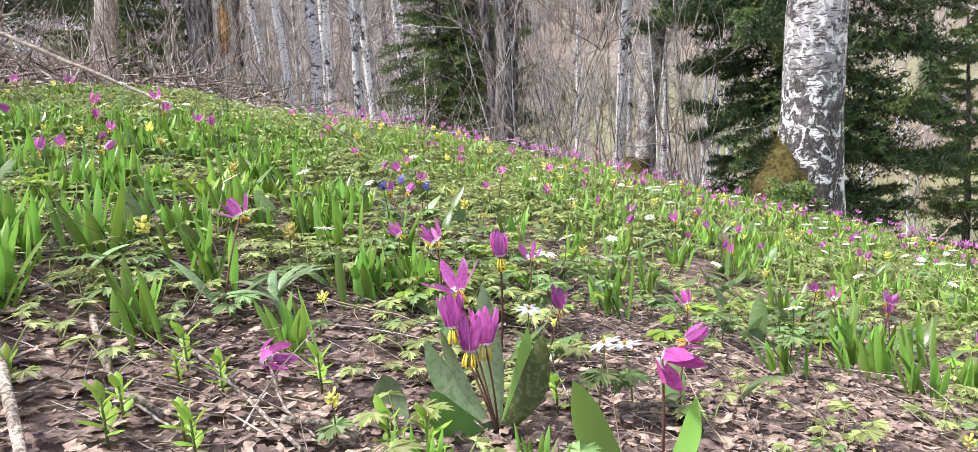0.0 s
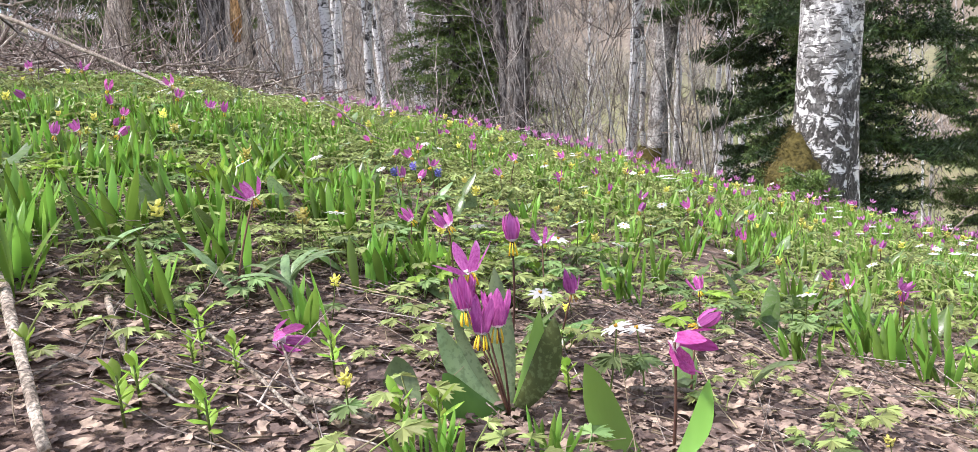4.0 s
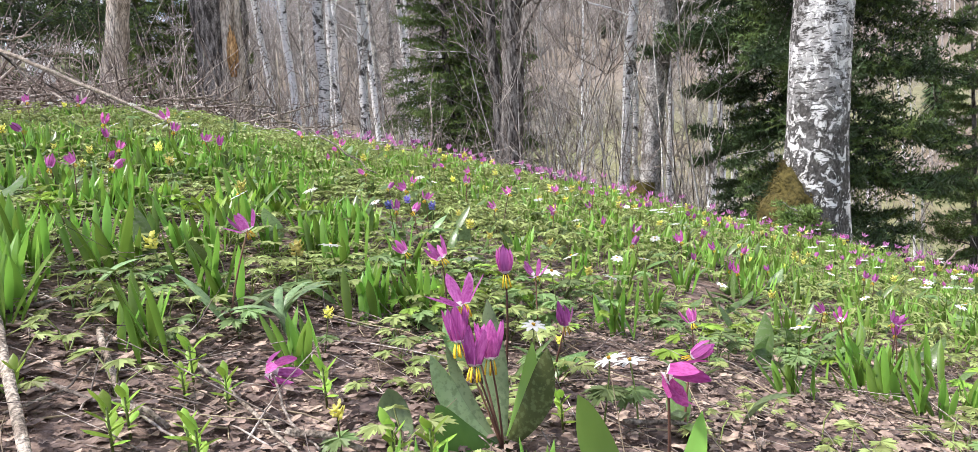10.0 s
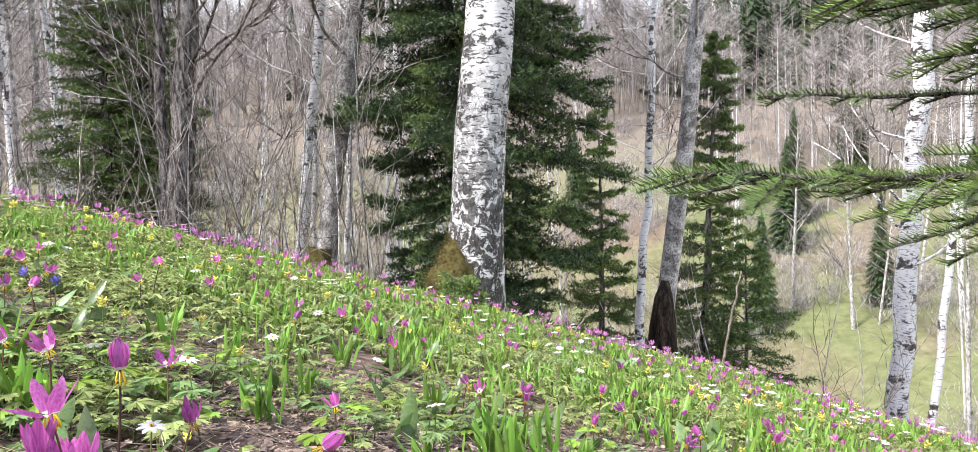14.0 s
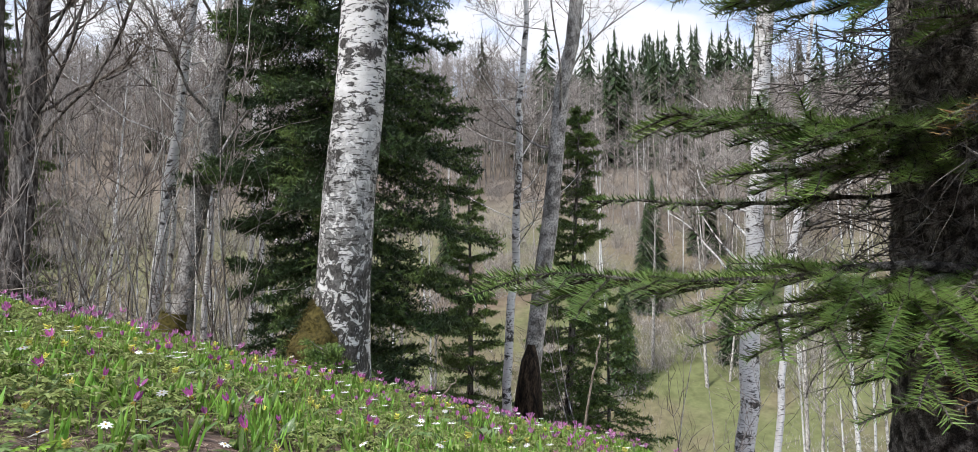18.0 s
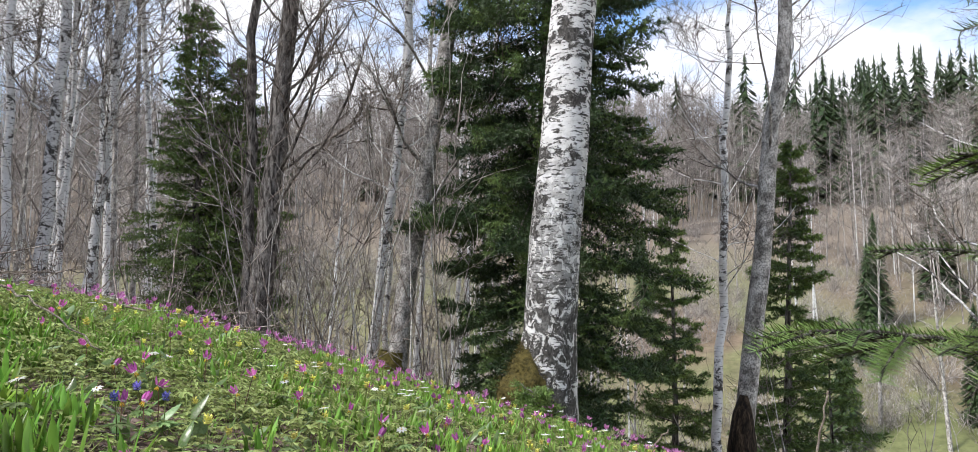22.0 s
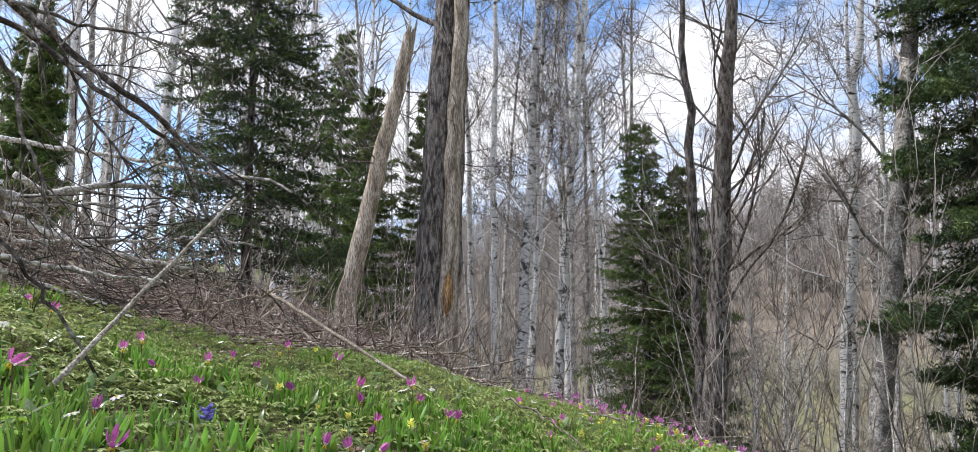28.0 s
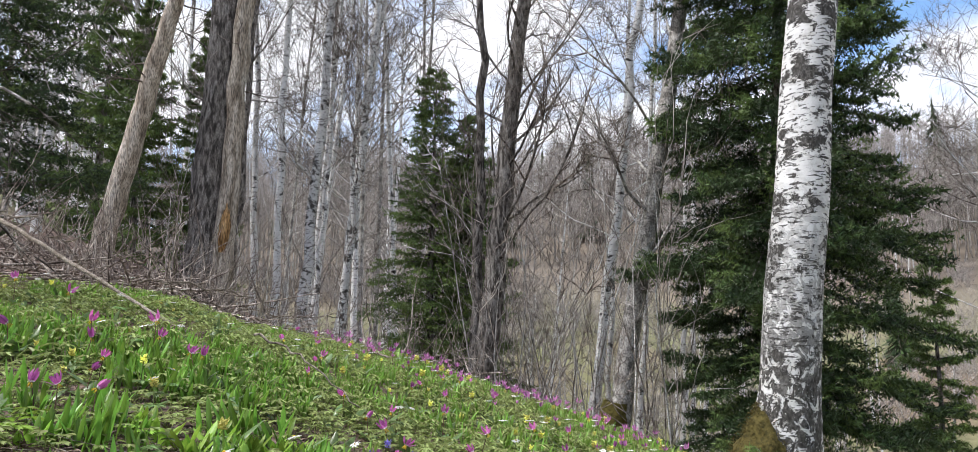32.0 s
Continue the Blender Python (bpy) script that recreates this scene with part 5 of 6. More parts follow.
def fawn_lily(at, height, spread, leaf=0.10, turn=0.0, label="pink fawn lily with swept-back petals and yellow stamens", mottled=True, closeup=False):
    root = tagged(new("fawn_lily"), label, "flower", "fawn lilies on the slope")
    top = np.array([RNG.uniform(-0.02, 0.02), RNG.uniform(-0.02, 0.02), height])
    part("stem", scape(top), M_STEM, root)
    for k in range(2):
        lb = broad_leaf(leaf * RNG.uniform(0.85, 1.15), leaf * RNG.uniform(0.26, 0.36), RNG.uniform(0.85, 1.25), RNG.uniform(0.4, 1.2), 0.35, turn + k * np.pi + RNG.uniform(-0.5, 0.5), 0.004)
        part("leaf", lb, M_MOTTLE if mottled else M_SILVER, root)
    if closeup:
        flower = new("flower")
        flower.parent = root
        flower.location = top.tolist()
        for i in range(6):
            b = Build()
            petal(b, 2 * np.pi * i / 6 + RNG.uniform(-0.2, 0.2), 0.033 * RNG.uniform(0.9, 1.08), 0.0115, spread * RNG.uniform(0.6, 1.4), RNG.uniform(-0.1, 0.25))
            part("petal", b, LILY_MATS, flower)
        b = Build()
        for i in range(6):
            p = np.array([np.cos(i * 1.05) * 0.003, np.sin(i * 1.05) * 0.003, -0.002])
            tube(b, [p, p * 2 + np.array([0, 0, -0.014])], [0.0008, 0.0013], 4)
        part("flower_centre", b, M_STAMEN, flower)
    else:
        b = Build()
        lily_flower(b, spread)
        ob = part("flower", b, LILY_MATS, root)
        ob.matrix_basis = pose(*top, RNG.uniform(-45, 45), RNG.uniform(-45, 45), 0)
    root.location = on_ground(*at)
    return root


def anemone(at, height=0.12, size=0.017):
    root = tagged(new("anemone"), "white wood anemone with a yellow eye", "flower", "white anemones")
    top = np.array([RNG.uniform(-0.015, 0.015), RNG.uniform(-0.015, 0.015), height])
    part("stem", scape(top, 0.006, 0.0011), M_STEMG, root)
    b = Build()
    for i in range(3):
        cut_leaf(b, top * 0.62, i * 2.09 + 0.4, 0.032, 0.2)
    part("leaf_whorl", b, M_FERNY, root)
    f = Build()
    for i in range(8):
        a = i / 8 * 2 * np.pi
        h, side = np.array([np.cos(a), np.sin(a), 0]), np.array([-np.sin(a), np.cos(a), 0])
        t = np.array([0.08, 0.4, 0.75, 1.0])[:, None]
        ln = size * RNG.uniform(0.9, 1.1)
        strip(f, h * ln * t + np.array([0, 0, 1]) * (0.22 * ln * t - 0.25 * ln * t**3), 0.0072 * np.array([0.4, 0.9, 0.95, 0.25]), side, 0.15)
    ob = part("flower", f, M_WHITE, root)
    tilt = pose(*top, RNG.uniform(-25, 25), RNG.uniform(-30, 5), 0)
    ob.matrix_basis = tilt
    e = Build()
    for i in range(7):
        a, rr = i * 2.4, 0.0008 * math.sqrt(i)
        p = np.array([np.cos(a) * rr, np.sin(a) * rr, 0.001])
        tube(e, [p, p + np.array([np.cos(a) * 0.0006, np.sin(a) * 0.0006, 0.003])], [0.0006, 0.0008], 4)
    part("flower_centre", e, M_STAMEN, ob)
    root.location = on_ground(*at)
    return root


LOBES = ((0.0, 0.0), (0.17, 0.28), (0.36, 0.52), (0.40, 0.74), (0.20, 0.62), (0.22, 0.92), (0.07, 0.80), (0.0, 1.05))


def cut_leaf(b, at, a, size, droop=0.15, slot=0, leaflets=5):
    """A deeply cut palmate leaf, laid out from its stalk in the direction a."""
    at = np.asarray(at, float)
    for i in range(leaflets):
        g = a + (i - (leaflets - 1) / 2) * (3.9 / leaflets)
        ln = size * (1.0 - 0.09 * abs(i - (leaflets - 1) / 2)) * RNG.uniform(0.85, 1.1)
        h, s = np.array([np.cos(g), np.sin(g), 0]), np.array([-np.sin(g), np.cos(g), 0])
        tilt = RNG.uniform(-0.05, 0.22) - droop
        for m in (1, -1):
            v = [at + h * ln * l + s * m * ln * w * 0.80 + np.array([0, 0, 1]) * (ln * (0.18 * w + tilt * l - 0.25 * l * l)) for w, l in LOBES]
            b.add(v, [tuple(range(8)) if m == 1 else tuple(range(7, -1, -1))], slot)


def simple_leaf(b, at, a, size, slot=0):
    at = np.asarray(at, float)
    for i in range(3):
        g = a + (i - 1) * 1.05
        h, s = np.array([np.cos(g), np.sin(g), 0]), np.array([-np.sin(g), np.cos(g), 0])
        ln = size * RNG.uniform(0.85, 1.15)
        for m in (1, -1):
            v = [at + h * ln * l + s * m * ln * w + np.array([0, 0, 1]) * ln * (0.2 * w - 0.35 * l * l + RNG.uniform(-0.05, 0.05)) for w, l in ((0, 0), (0.24, 0.4), (0.12, 0.5), (0.17, 0.8), (0, 1.0))]
            b.add(v, [(0, 1, 2, 3, 4) if m == 1 else (4, 3, 2, 1, 0)], slot)


def leaf_stalk(b, a, out, up, slot=0):
    p = np.array([np.cos(a) * out, np.sin(a) * out, up])
    tube(b, [(0, 0, 0), p * (0.35, 0.35, 0.6), p], [0.0011, 0.001, 0.0008], 3, slot, cap=False)
    return p


def herb(at, size=1.0, mat=None, label="low herb with deeply cut grey-green leaves"):
    root = tagged(new("cut_leaved_herb"), label, "herb", "cut-leaved herbs")
    for k in range(RNG.integers(2, 5)):
        b = Build()
        a = k * 2.4 + RNG.uniform(-0.5, 0.5)
        p = leaf_stalk(b, a, RNG.uniform(0.014, 0.055) * size, RNG.uniform(0.025, 0.06) * size)
        cut_leaf(b, p, a + RNG.uniform(-0.4, 0.4), RNG.uniform(0.024, 0.040) * size, RNG.uniform(0.0, 0.2))
        part("leaf", b, mat or M_FERNY, root)
    root.location = on_ground(*at)
    return root


def blade(b, a, length, width, rise, arch, base=(0, 0, 0), fold=0.5, slot=0, n=6):
    t = np.linspace(0, 1, n)
    ang = rise - arch * t
    r = np.concatenate([[0], np.cumsum(np.cos(ang[:-1]))]) * length / (n - 1)
    z = np.concatenate([[0], np.cumsum(np.sin(ang[:-1]))]) * length / (n - 1)
    h, side = np.array([np.cos(a), np.sin(a), 0]), np.array([-np.sin(a), np.cos(a), 0])
    prof = np.interp(t, [0, 0.25, 0.55, 0.8, 1], [0.35, 0.8, 1.0, 0.75, 0.05])
    strip(b, np.array(base) + h * r[:, None] + np.array([0, 0, 1]) * z[:, None], width * prof, side, fold, slot)


def blade_tuft(at, size=1.0, count=6, label="tuft of upright fresh green blades"):
    root = tagged(new("leaf_tuft"), label, "plant", "tufts of green blades")
    for k in range(count):
        b = Build()
        a = RNG.uniform(0, 6.28)
        blade(b, a, size * RNG.uniform(0.07, 0.12), size * RNG.uniform(0.010, 0.017), RNG.uniform(1.2, 1.5), RNG.uniform(0.05, 0.5), np.array([RNG.normal(0, 0.018), RNG.normal(0, 0.018), 0]) * size)
        part("leaf", b, M_BLADE, root)
    root.location = on_ground(*at)
    return root


def yellow_spike(b, top, size=1.0, slot=0):
    """A short spike of spurred flowers."""
    for i in range(9):
        a, z = i * 2.4, -0.028 * size * i / 9
        h = np.array([np.cos(a), np.sin(a), 0.15])
        p = np.array(top) + np.array([0, 0, z])
        tube(b, [p - h * 0.006 * size, p + h * 0.004 * size, p + h * 0.013 * size], np.array([0.0015, 0.003, 0.0042]) * size, 5, slot)
        side = unit(np.cross(h, (0, 0, 1)))
        strip(b, [p + h * 0.010 * size, p + h * 0.016 * size + np.array([0, 0, 0.003]), p + h * 0.019 * size + np.array([0, 0, 0.007])], np.array([0.004, 0.010, 0.004]) * size, side, 0.2, slot)


def corydalis(at, height=0.10, mat=None, label="yellow corydalis with a loose flower spike", name="corydalis", size=1.0):
    root = tagged(new(name), label, "flower", "yellow corydalis" if mat is None else "blue flowers")
    top = np.array([RNG.uniform(-0.02, 0.02), RNG.uniform(-0.02, 0.02), height])
    part("stem", scape(top, 0.006, 0.0013), M_STEMG, root)
    for k in range(2):
        b = Build()
        p = top * 0.45
        cut_leaf(b, p, k * 3.0 + RNG.uniform(-0.5, 0.5), 0.035, 0.1)
        part("leaf", b, M_FERNY, root)
    b = Build()
    yellow_spike(b, top, size * 0.65)
    part("flower_spike", b, mat or M_YELLOW, root)
    root.location = on_ground(*at)
    return root


def scatter(name, protos, places, sizes, mats, label, category, tilt=0.12):
    """Many plants joined as one stuff object: each a turned and scaled copy of one of the protos."""
    v, f, s, n = [], [], [], 0
    turn = RNG.uniform(0, 2 * np.pi, len(places))
    lean = RNG.normal(0, tilt, (len(places), 2))
    which = RNG.integers(0, len(protos), len(places))
    packed = [np.concatenate(p.v) for p in protos]
    for p, sz, a, l, w in zip(places, sizes, turn, lean, which):
        pv = packed[w] * sz
        c, sn = np.cos(a), np.sin(a)
        x, y, z = pv[:, 0] * c - pv[:, 1] * sn, pv[:, 0] * sn + pv[:, 1] * c, pv[:, 2]
        v.append(np.stack([x + l[0] * z + p[0], y + l[1] * z + p[1], z + p[2]], 1))
        f.extend([tuple(i + n for i in q) for q in protos[w].f])
        s.extend(protos[w].s)
        n += len(pv)
    b = Build()
    b.v, b.f, b.s, b.n = v, f, s, n
    return tagged(part(name, b, mats), label, category, kind="stuff")


def sector(n, r0, r1, a0=-34.0, a1=96.0, power=0.5):
    """Random places between two distances and two bearings."""
    r = np.sqrt(r0**2 + (r1**2 - r0**2) * RNG.uniform(0, 1, n) ** (power * 2))
    az = np.radians(RNG.uniform(a0, a1, n))
    x, y = -r * np.sin(az), r * np.cos(az)
    return np.stack([x, y, ground_z(x, y)], 1)


def edge(p):
    """True where the green slope still lies open, before the brush and the crest."""
    r, az = np.hypot(p[:, 0], p[:, 1]), np.degrees(np.arctan2(-p[:, 0], p[:, 1]))
    limit = np.interp(az, [-30, -5, 20, 34, 44, 52, 60, 96], [7.4, 7.6, 6.6, 6.8, 6.0, 4.9, 4.3, 4.0])
    return r < limit


def clumps(p, scale, cut, seed=0.0):
    """Keeps the places where a slow noise is high, so that plants stand in drifts."""
    keep = [noise.noise(Vector((q[0] * scale + seed, q[1] * scale, seed))) > cut for q in p]
    return p[np.array(keep)]


PINK_1 = ((-3.26, 1.51), (-2.29, 1.05), (-2.62, 1.41), (-2.26, 1.27), (-2.20, 1.44), (-1.97, 1.45), (-2.19, 2.17), (-1.83, 1.02), (-0.83, 0.61), (-0.82, 0.96), (-0.68, 0.88), (-0.49, 0.86), (-0.38, 1.10), (-0.30, 0.84), (-0.59, 1.00), (-0.32, 1.81), (-0.24, 1.66), (-0.18, 1.86), (-0.56, 2.08), (-0.85, 2.06), (-1.20, 1.50), (-1.13, 1.30), (0.08, 1.86), (0.00, 1.73), (0.01, 2.12), (0.27, 1.93), (0.22, 1.65), (0.47, 1.99), (0.73, 2.08), (-0.63, 2.19), (-1.57, 1.90), (-2.10, 2.77), (-0.90, 2.17), (-0.74, 2.44), (-0.76, 2.15), (-1.68, 0.83), (-1.91, 1.10), (-1.58, 0.90), (-1.88, 1.38), (-1.23, 1.87))
PINK_2 = ((-1.30, 0.23), (-1.75, 0.34), (-2.45, 0.55), (-2.48, 0.68), (-2.19, 0.68), (-2.55, 0.87), (-2.63, 1.07), (-2.91, 1.09), (-2.87, 0.44), (-3.33, 0.47), (-1.77, 0.18), (-2.70, 0.70), (-1.56, 0.80), (-2.18, 1.21), (-2.09, 1.38), (-2.24, 2.22))
WHITE = ((-1.07, 0.81), (-1.18, 1.09), (-0.85, 0.84), (-0.25, 1.20), (-0.68, 1.27), (-0.76, 1.10), (-0.46, 0.77), (-0.58, 1.25), (-0.57, 1.05), (-0.04, 2.48), (-0.28, 2.31), (-2.24, 0.29), (-1.51, 0.21), (-1.77, 0.36), (-3.86, 1.10), (-3.40, 0.85), (-3.13, 0.65), (-3.63, 1.56), (-1.76, 1.21), (-2.40, 0.24), (-1.28, 2.19), (-1.06, 2.06), (-0.05, 2.64), (-0.15, 3.08), (-1.10, 3.03))
GOLD = ((-0.85, 0.74), (-0.98, 0.62), (-1.81, 1.15), (-3.39, 1.72), (-0.84, 1.04), (-0.50, 0.90), (-0.69, 0.64), (-0.48, 0.46), (-0.98, 1.39), (-0.45, 1.99), (-0.08, 0.82), (-0.61, 2.99), (-0.55, 2.87), (-1.33, 1.04), (-1.78, 2.43), (-1.04, 2.09), (-2.06, 1.12), (-2.28, 0.99), (-1.58, 1.04), (-1.11, 0.18), (-0.58, 3.15), (-0.00, 0.95))
BLUE = ((-1.81, 0.58), (-1.11, 1.27), (-1.19, 1.45), (-1.11, 1.40))
TUFT_1 = ((-0.96, 0.40), (-1.18, 0.52), (-1.76, 0.82), (-1.06, 0.57), (-1.49, 0.84), (-1.16, 0.73), (-1.77, 1.19), (-0.90, 0.64), (-0.79, 0.82), (-0.77, 0.95), (-1.44, 1.12), (-1.45, 1.20), (-1.85, 1.31), (-1.22, 1.15), (-1.38, 1.23), (-0.56, 1.24), (-0.61, 1.49), (-0.17, 1.46), (-0.11, 1.63), (-0.20, 1.55), (-0.12, 3.54), (-0.83, 1.61), (-0.71, 2.03), (-1.68, 0.72), (-2.00, 1.23), (-2.15, 1.41), (-0.60, 2.21), (-0.35, 1.67), (-0.94, 1.10), (-0.97, 1.55), (-2.01, 2.66), (-2.29, 1.01), (-2.47, 1.16), (-1.90, 0.94), (-1.83, 1.13), (-1.64, 0.21), (-3.28, 0.92), (-2.43, 0.63), (-3.29, 1.71), (-2.04, 1.47))
TUFT_2 = ((-2.37, 1.97), (-3.39, 1.32), (-1.95, 0.28), (-3.00, 2.71), (-2.69, 2.68), (-2.21, 2.26), (-1.76, 0.62), (-1.65, 0.94))


def clear(p, gap=0.09):
    """Keeps plants out of the lens and off the close-up group."""
    r = np.hypot(p[:, 0], p[:, 1])
    hero = np.hypot(p[:, 0] + 0.39, p[:, 1] - 0.56)
    hero2 = np.hypot(p[:, 0] + 0.25, p[:, 1] - 0.66)
    bare = (np.degrees(np.arctan2(-p[:, 0], p[:, 1])) > 50) & (r < 0.98) & (np.arange(len(p)) % 5 > 1)
    open_litter = (np.degrees(np.arctan2(-p[:, 0], p[:, 1])) < 27) & (r < 1.25) & (np.arange(len(p)) % 7 > 1)
    return p[(r > 0.5) & (hero > gap) & (hero2 > gap) & ~bare & ~open_litter]


def place(ob, p, s=1.0):
    m = Matrix.Translation((float(p[0]), float(p[1]), float(ground_z(p[0], p[1])))) @ pose(0, 0, 0, RNG.uniform(-8, 8), RNG.uniform(-8, 8), RNG.uniform(0, 360)) @ Matrix.Scale(s, 4)
    return copy_thing(ob, m)


# fawn lilies that can be told apart
LILIES = [*PINK_1, *PINK_2]
kinds = [fawn_lily(LILIES[0], 0.125, 0.35), fawn_lily(LILIES[1], 0.10, 0.15, label="pink fawn lily with half-closed petals"), fawn_lily(LILIES[2], 0.14, 0.6, mottled=False),
         fawn_lily(LILIES[3], 0.115, 0.25), fawn_lily(LILIES[4], 0.13, 0.45, mottled=False), fawn_lily(LILIES[5], 0.09, 0.12, label="pink fawn lily with half-closed petals")]
for i, p in enumerate(LILIES[6:]):
    place(kinds[i % 6], p, RNG.uniform(0.72, 0.95))
extra = sector(420, 1.5, 4.6, -32, 48)
extra = extra[edge(extra)]
for i, p in enumerate(extra[:130]):
    place(kinds[i % 6], p, RNG.uniform(0.6, 0.9))

# white anemones, yellow corydalis, blue flowers
kinds = [anemone(WHITE[0], 0.12), anemone(WHITE[1], 0.11), anemone(WHITE[2], 0.10, 0.018), anemone(WHITE[3], 0.12)]
for i, p in enumerate(WHITE[4:]):
    place(kinds[i % 4], p, RNG.uniform(0.85, 1.05))
extra = sector(60, 1.6, 4.8, -32, 90)
for i, p in enumerate(extra[edge(extra)]):
    place(kinds[i % 4], p, RNG.uniform(0.7, 1.0))
kinds = [corydalis(GOLD[0], 0.10), corydalis(GOLD[1], 0.085), corydalis(GOLD[2], 0.11)]
for i, p in enumerate(GOLD[3:]):
    place(kinds[i % 3], p, RNG.uniform(0.8, 1.05) * (0.6 if p[0] ** 2 + p[1] ** 2 < 1.2 else 1.0))
extra = sector(70, 1.4, 5.0, -32, 70)
for i, p in enumerate(extra[edge(extra)]):
    place(kinds[i % 3], p, RNG.uniform(0.6, 0.95))
for p in BLUE:
    corydalis(p, 0.11, M_BLUE, "deep blue spring flower cluster", "blue_flower", 1.7 if p[0] < -1.5 else 0.8)

# tufts of blades
TUFT_3 = ((-0.148, 1.436), (-0.072, 1.366), (-0.226, 1.636), (-0.247, 1.217), (-0.123, 1.561), (-0.756, 1.695), (-0.798, 0.857), (-0.754, 0.894), (-0.20, 1.39), (-0.02, 1.50))
TUFTS = [*TUFT_1, *TUFT_2, *TUFT_3]
kinds = [blade_tuft(TUFTS[i], RNG.uniform(0.9, 1.1), 9 + i % 4) for i in range(8)]
for i, p in enumerate(TUFTS[8:]):
    place(kinds[i % 8], p, RNG.uniform(0.65, 1.0))
extra = clear(np.concatenate([clumps(sector(760, 0.9, 2.9, 44, 96), 1.6, -0.15), clumps(sector(230, 0.9, 2.9, -32, 44), 1.6, 0.0, 3.0)]))
for i, p in enumerate(extra[:265]):
    place(kinds[i % 8], p, RNG.uniform(0.55, 0.95))

for p in ((-0.397, 0.444), (-0.38, 0.464), (-0.324, 0.542)):
    place(kinds[3], p, 0.42)

# a patch of lime leaves, with sunlight put into their bright colour
kinds = []
for i in range(3):
    root = tagged(new("leaf_tuft"), "tuft of young lime-green leaves, sunlight put into their colour", "plant", "lime tufts")
    for k in range(7):
        b = Build()
        blade(b, RNG.uniform(0, 6.28), RNG.uniform(0.04, 0.07), RNG.uniform(0.014, 0.022), RNG.uniform(0.9, 1.4), RNG.uniform(0.1, 0.7), (RNG.normal(0, 0.016), RNG.normal(0, 0.016), 0))
        part("leaf", b, M_LIME, root)
    root.location = on_ground(-1.36 - 0.06 * i, 1.02 + 0.07 * i)
    kinds.append(root)
for i in range(15):
    place(kinds[i % 3], (-1.38 + RNG.normal(0, 0.09), 1.10 + RNG.normal(0, 0.11)), RNG.uniform(0.8, 1.2))

# broad lily leaves without flowers
kinds = []
for i in range(4):
    root = tagged(new("broad_leaf"), ("broad mottled lily leaf among the herbs", "broad silvery lily leaf among the herbs")[i % 2], "leaf", "single broad leaves")
    part("leaf", broad_leaf(0.11, 0.032, 1.1, 0.4 + 0.3 * i, 0.35, 0.0, 0.004), (M_MOTTLE, M_SILVER)[i % 2], root)
    kinds.append(root)
extra = clear(sector(80, 0.75, 3.2, -30, 90), 0.15)
for i, p in enumerate(extra):
    if i < 4:
        kinds[i].location = p.tolist()
    else:
        place(kinds[i % 4], p, RNG.uniform(0.7, 1.1))

# cut-leaved herbs near by
first = clear(clumps(sector(520, 0.6, 1.75, -34, 96), 3.0, -0.05, 5.0), 0.075)
kinds = [herb(first[i], RNG.uniform(0.7, 1.0), M_LIME if i == 7 else None, "low herb with fresh lime-green leaves" if i == 7 else "low herb with deeply cut grey-green leaves") for i in range(8)]
for i, p in enumerate(first[8:230]):
    place(kinds[i % 8], p, RNG.uniform(0.65, 1.1))

# the same plants further up and down the slope, past counting
protos = []
for i in range(6):
    b = Build()
    for k in range(4):
        a = k * 1.7 + RNG.uniform(-0.5, 0.5)
        p = leaf_stalk(b, a, RNG.uniform(0.015, 0.05), RNG.uniform(0.03, 0.075))
        simple_leaf(b, p, a, RNG.uniform(0.018, 0.033))
    protos.append(b)
near_protos = []
for i in range(8):
    b = Build()
    for k in range(3):
        a = k * 2.1 + RNG.uniform(-0.5, 0.5)
        q = leaf_stalk(b, a, RNG.uniform(0.012, 0.05), RNG.uniform(0.018, 0.05))
        cut_leaf(b, q, a, RNG.uniform(0.016, 0.030), RNG.uniform(0.0, 0.2))
    near_protos.append(b)
p = clear(np.concatenate([clumps(sector(560, 0.55, 1.3), 4.0, 0.0, 9.0), clumps(sector(1500, 1.2, 2.6), 2.6, -0.15, 5.0), sector(40, 0.75, 1.2, -22, 30), sector(900, 1.15, 2.6, 32, 96)]), 0.075)
scatter("herb_patches", near_protos, p, RNG.uniform(0.6, 1.15, len(p)), (M_FERNY_I,), "patches of small cut-leaved herbs on the litter", "ground cover")
p = np.concatenate([clumps(sector(6400, 2.2, 5.0), 2.0, -0.12, 8.0), sector(4500, 4.6, 7.6, -34, 60), sector(2200, 2.2, 4.6, 20, 96)])
p = p[edge(p)]
p = clear(p, 0.05)
scatter("herb_carpet", protos, p, RNG.uniform(0.6, 1.15, len(p)), (M_FERNY_I,), "carpet of small cut-leaved herbs over the slope", "ground cover")
protos = []
for i in range(6):
    b = Build()
    for k in range(6 + i % 3):
        blade(b, RNG.uniform(0, 6.28), RNG.uniform(0.06, 0.11), RNG.uniform(0.011, 0.017), RNG.uniform(1.15, 1.5), RNG.uniform(0.05, 0.6), (RNG.normal(0, 0.02), RNG.normal(0, 0.02), 0), 0.5, 0, 4)
    protos.append(b)
p = np.concatenate([clumps(sector(3400, 1.9, 5.2, 40, 96), 1.6, -0.02), clumps(sector(6000, 2.0, 9.0, -34, 42), 1.8, -0.15, 3.0)])
p = p[edge(p)]
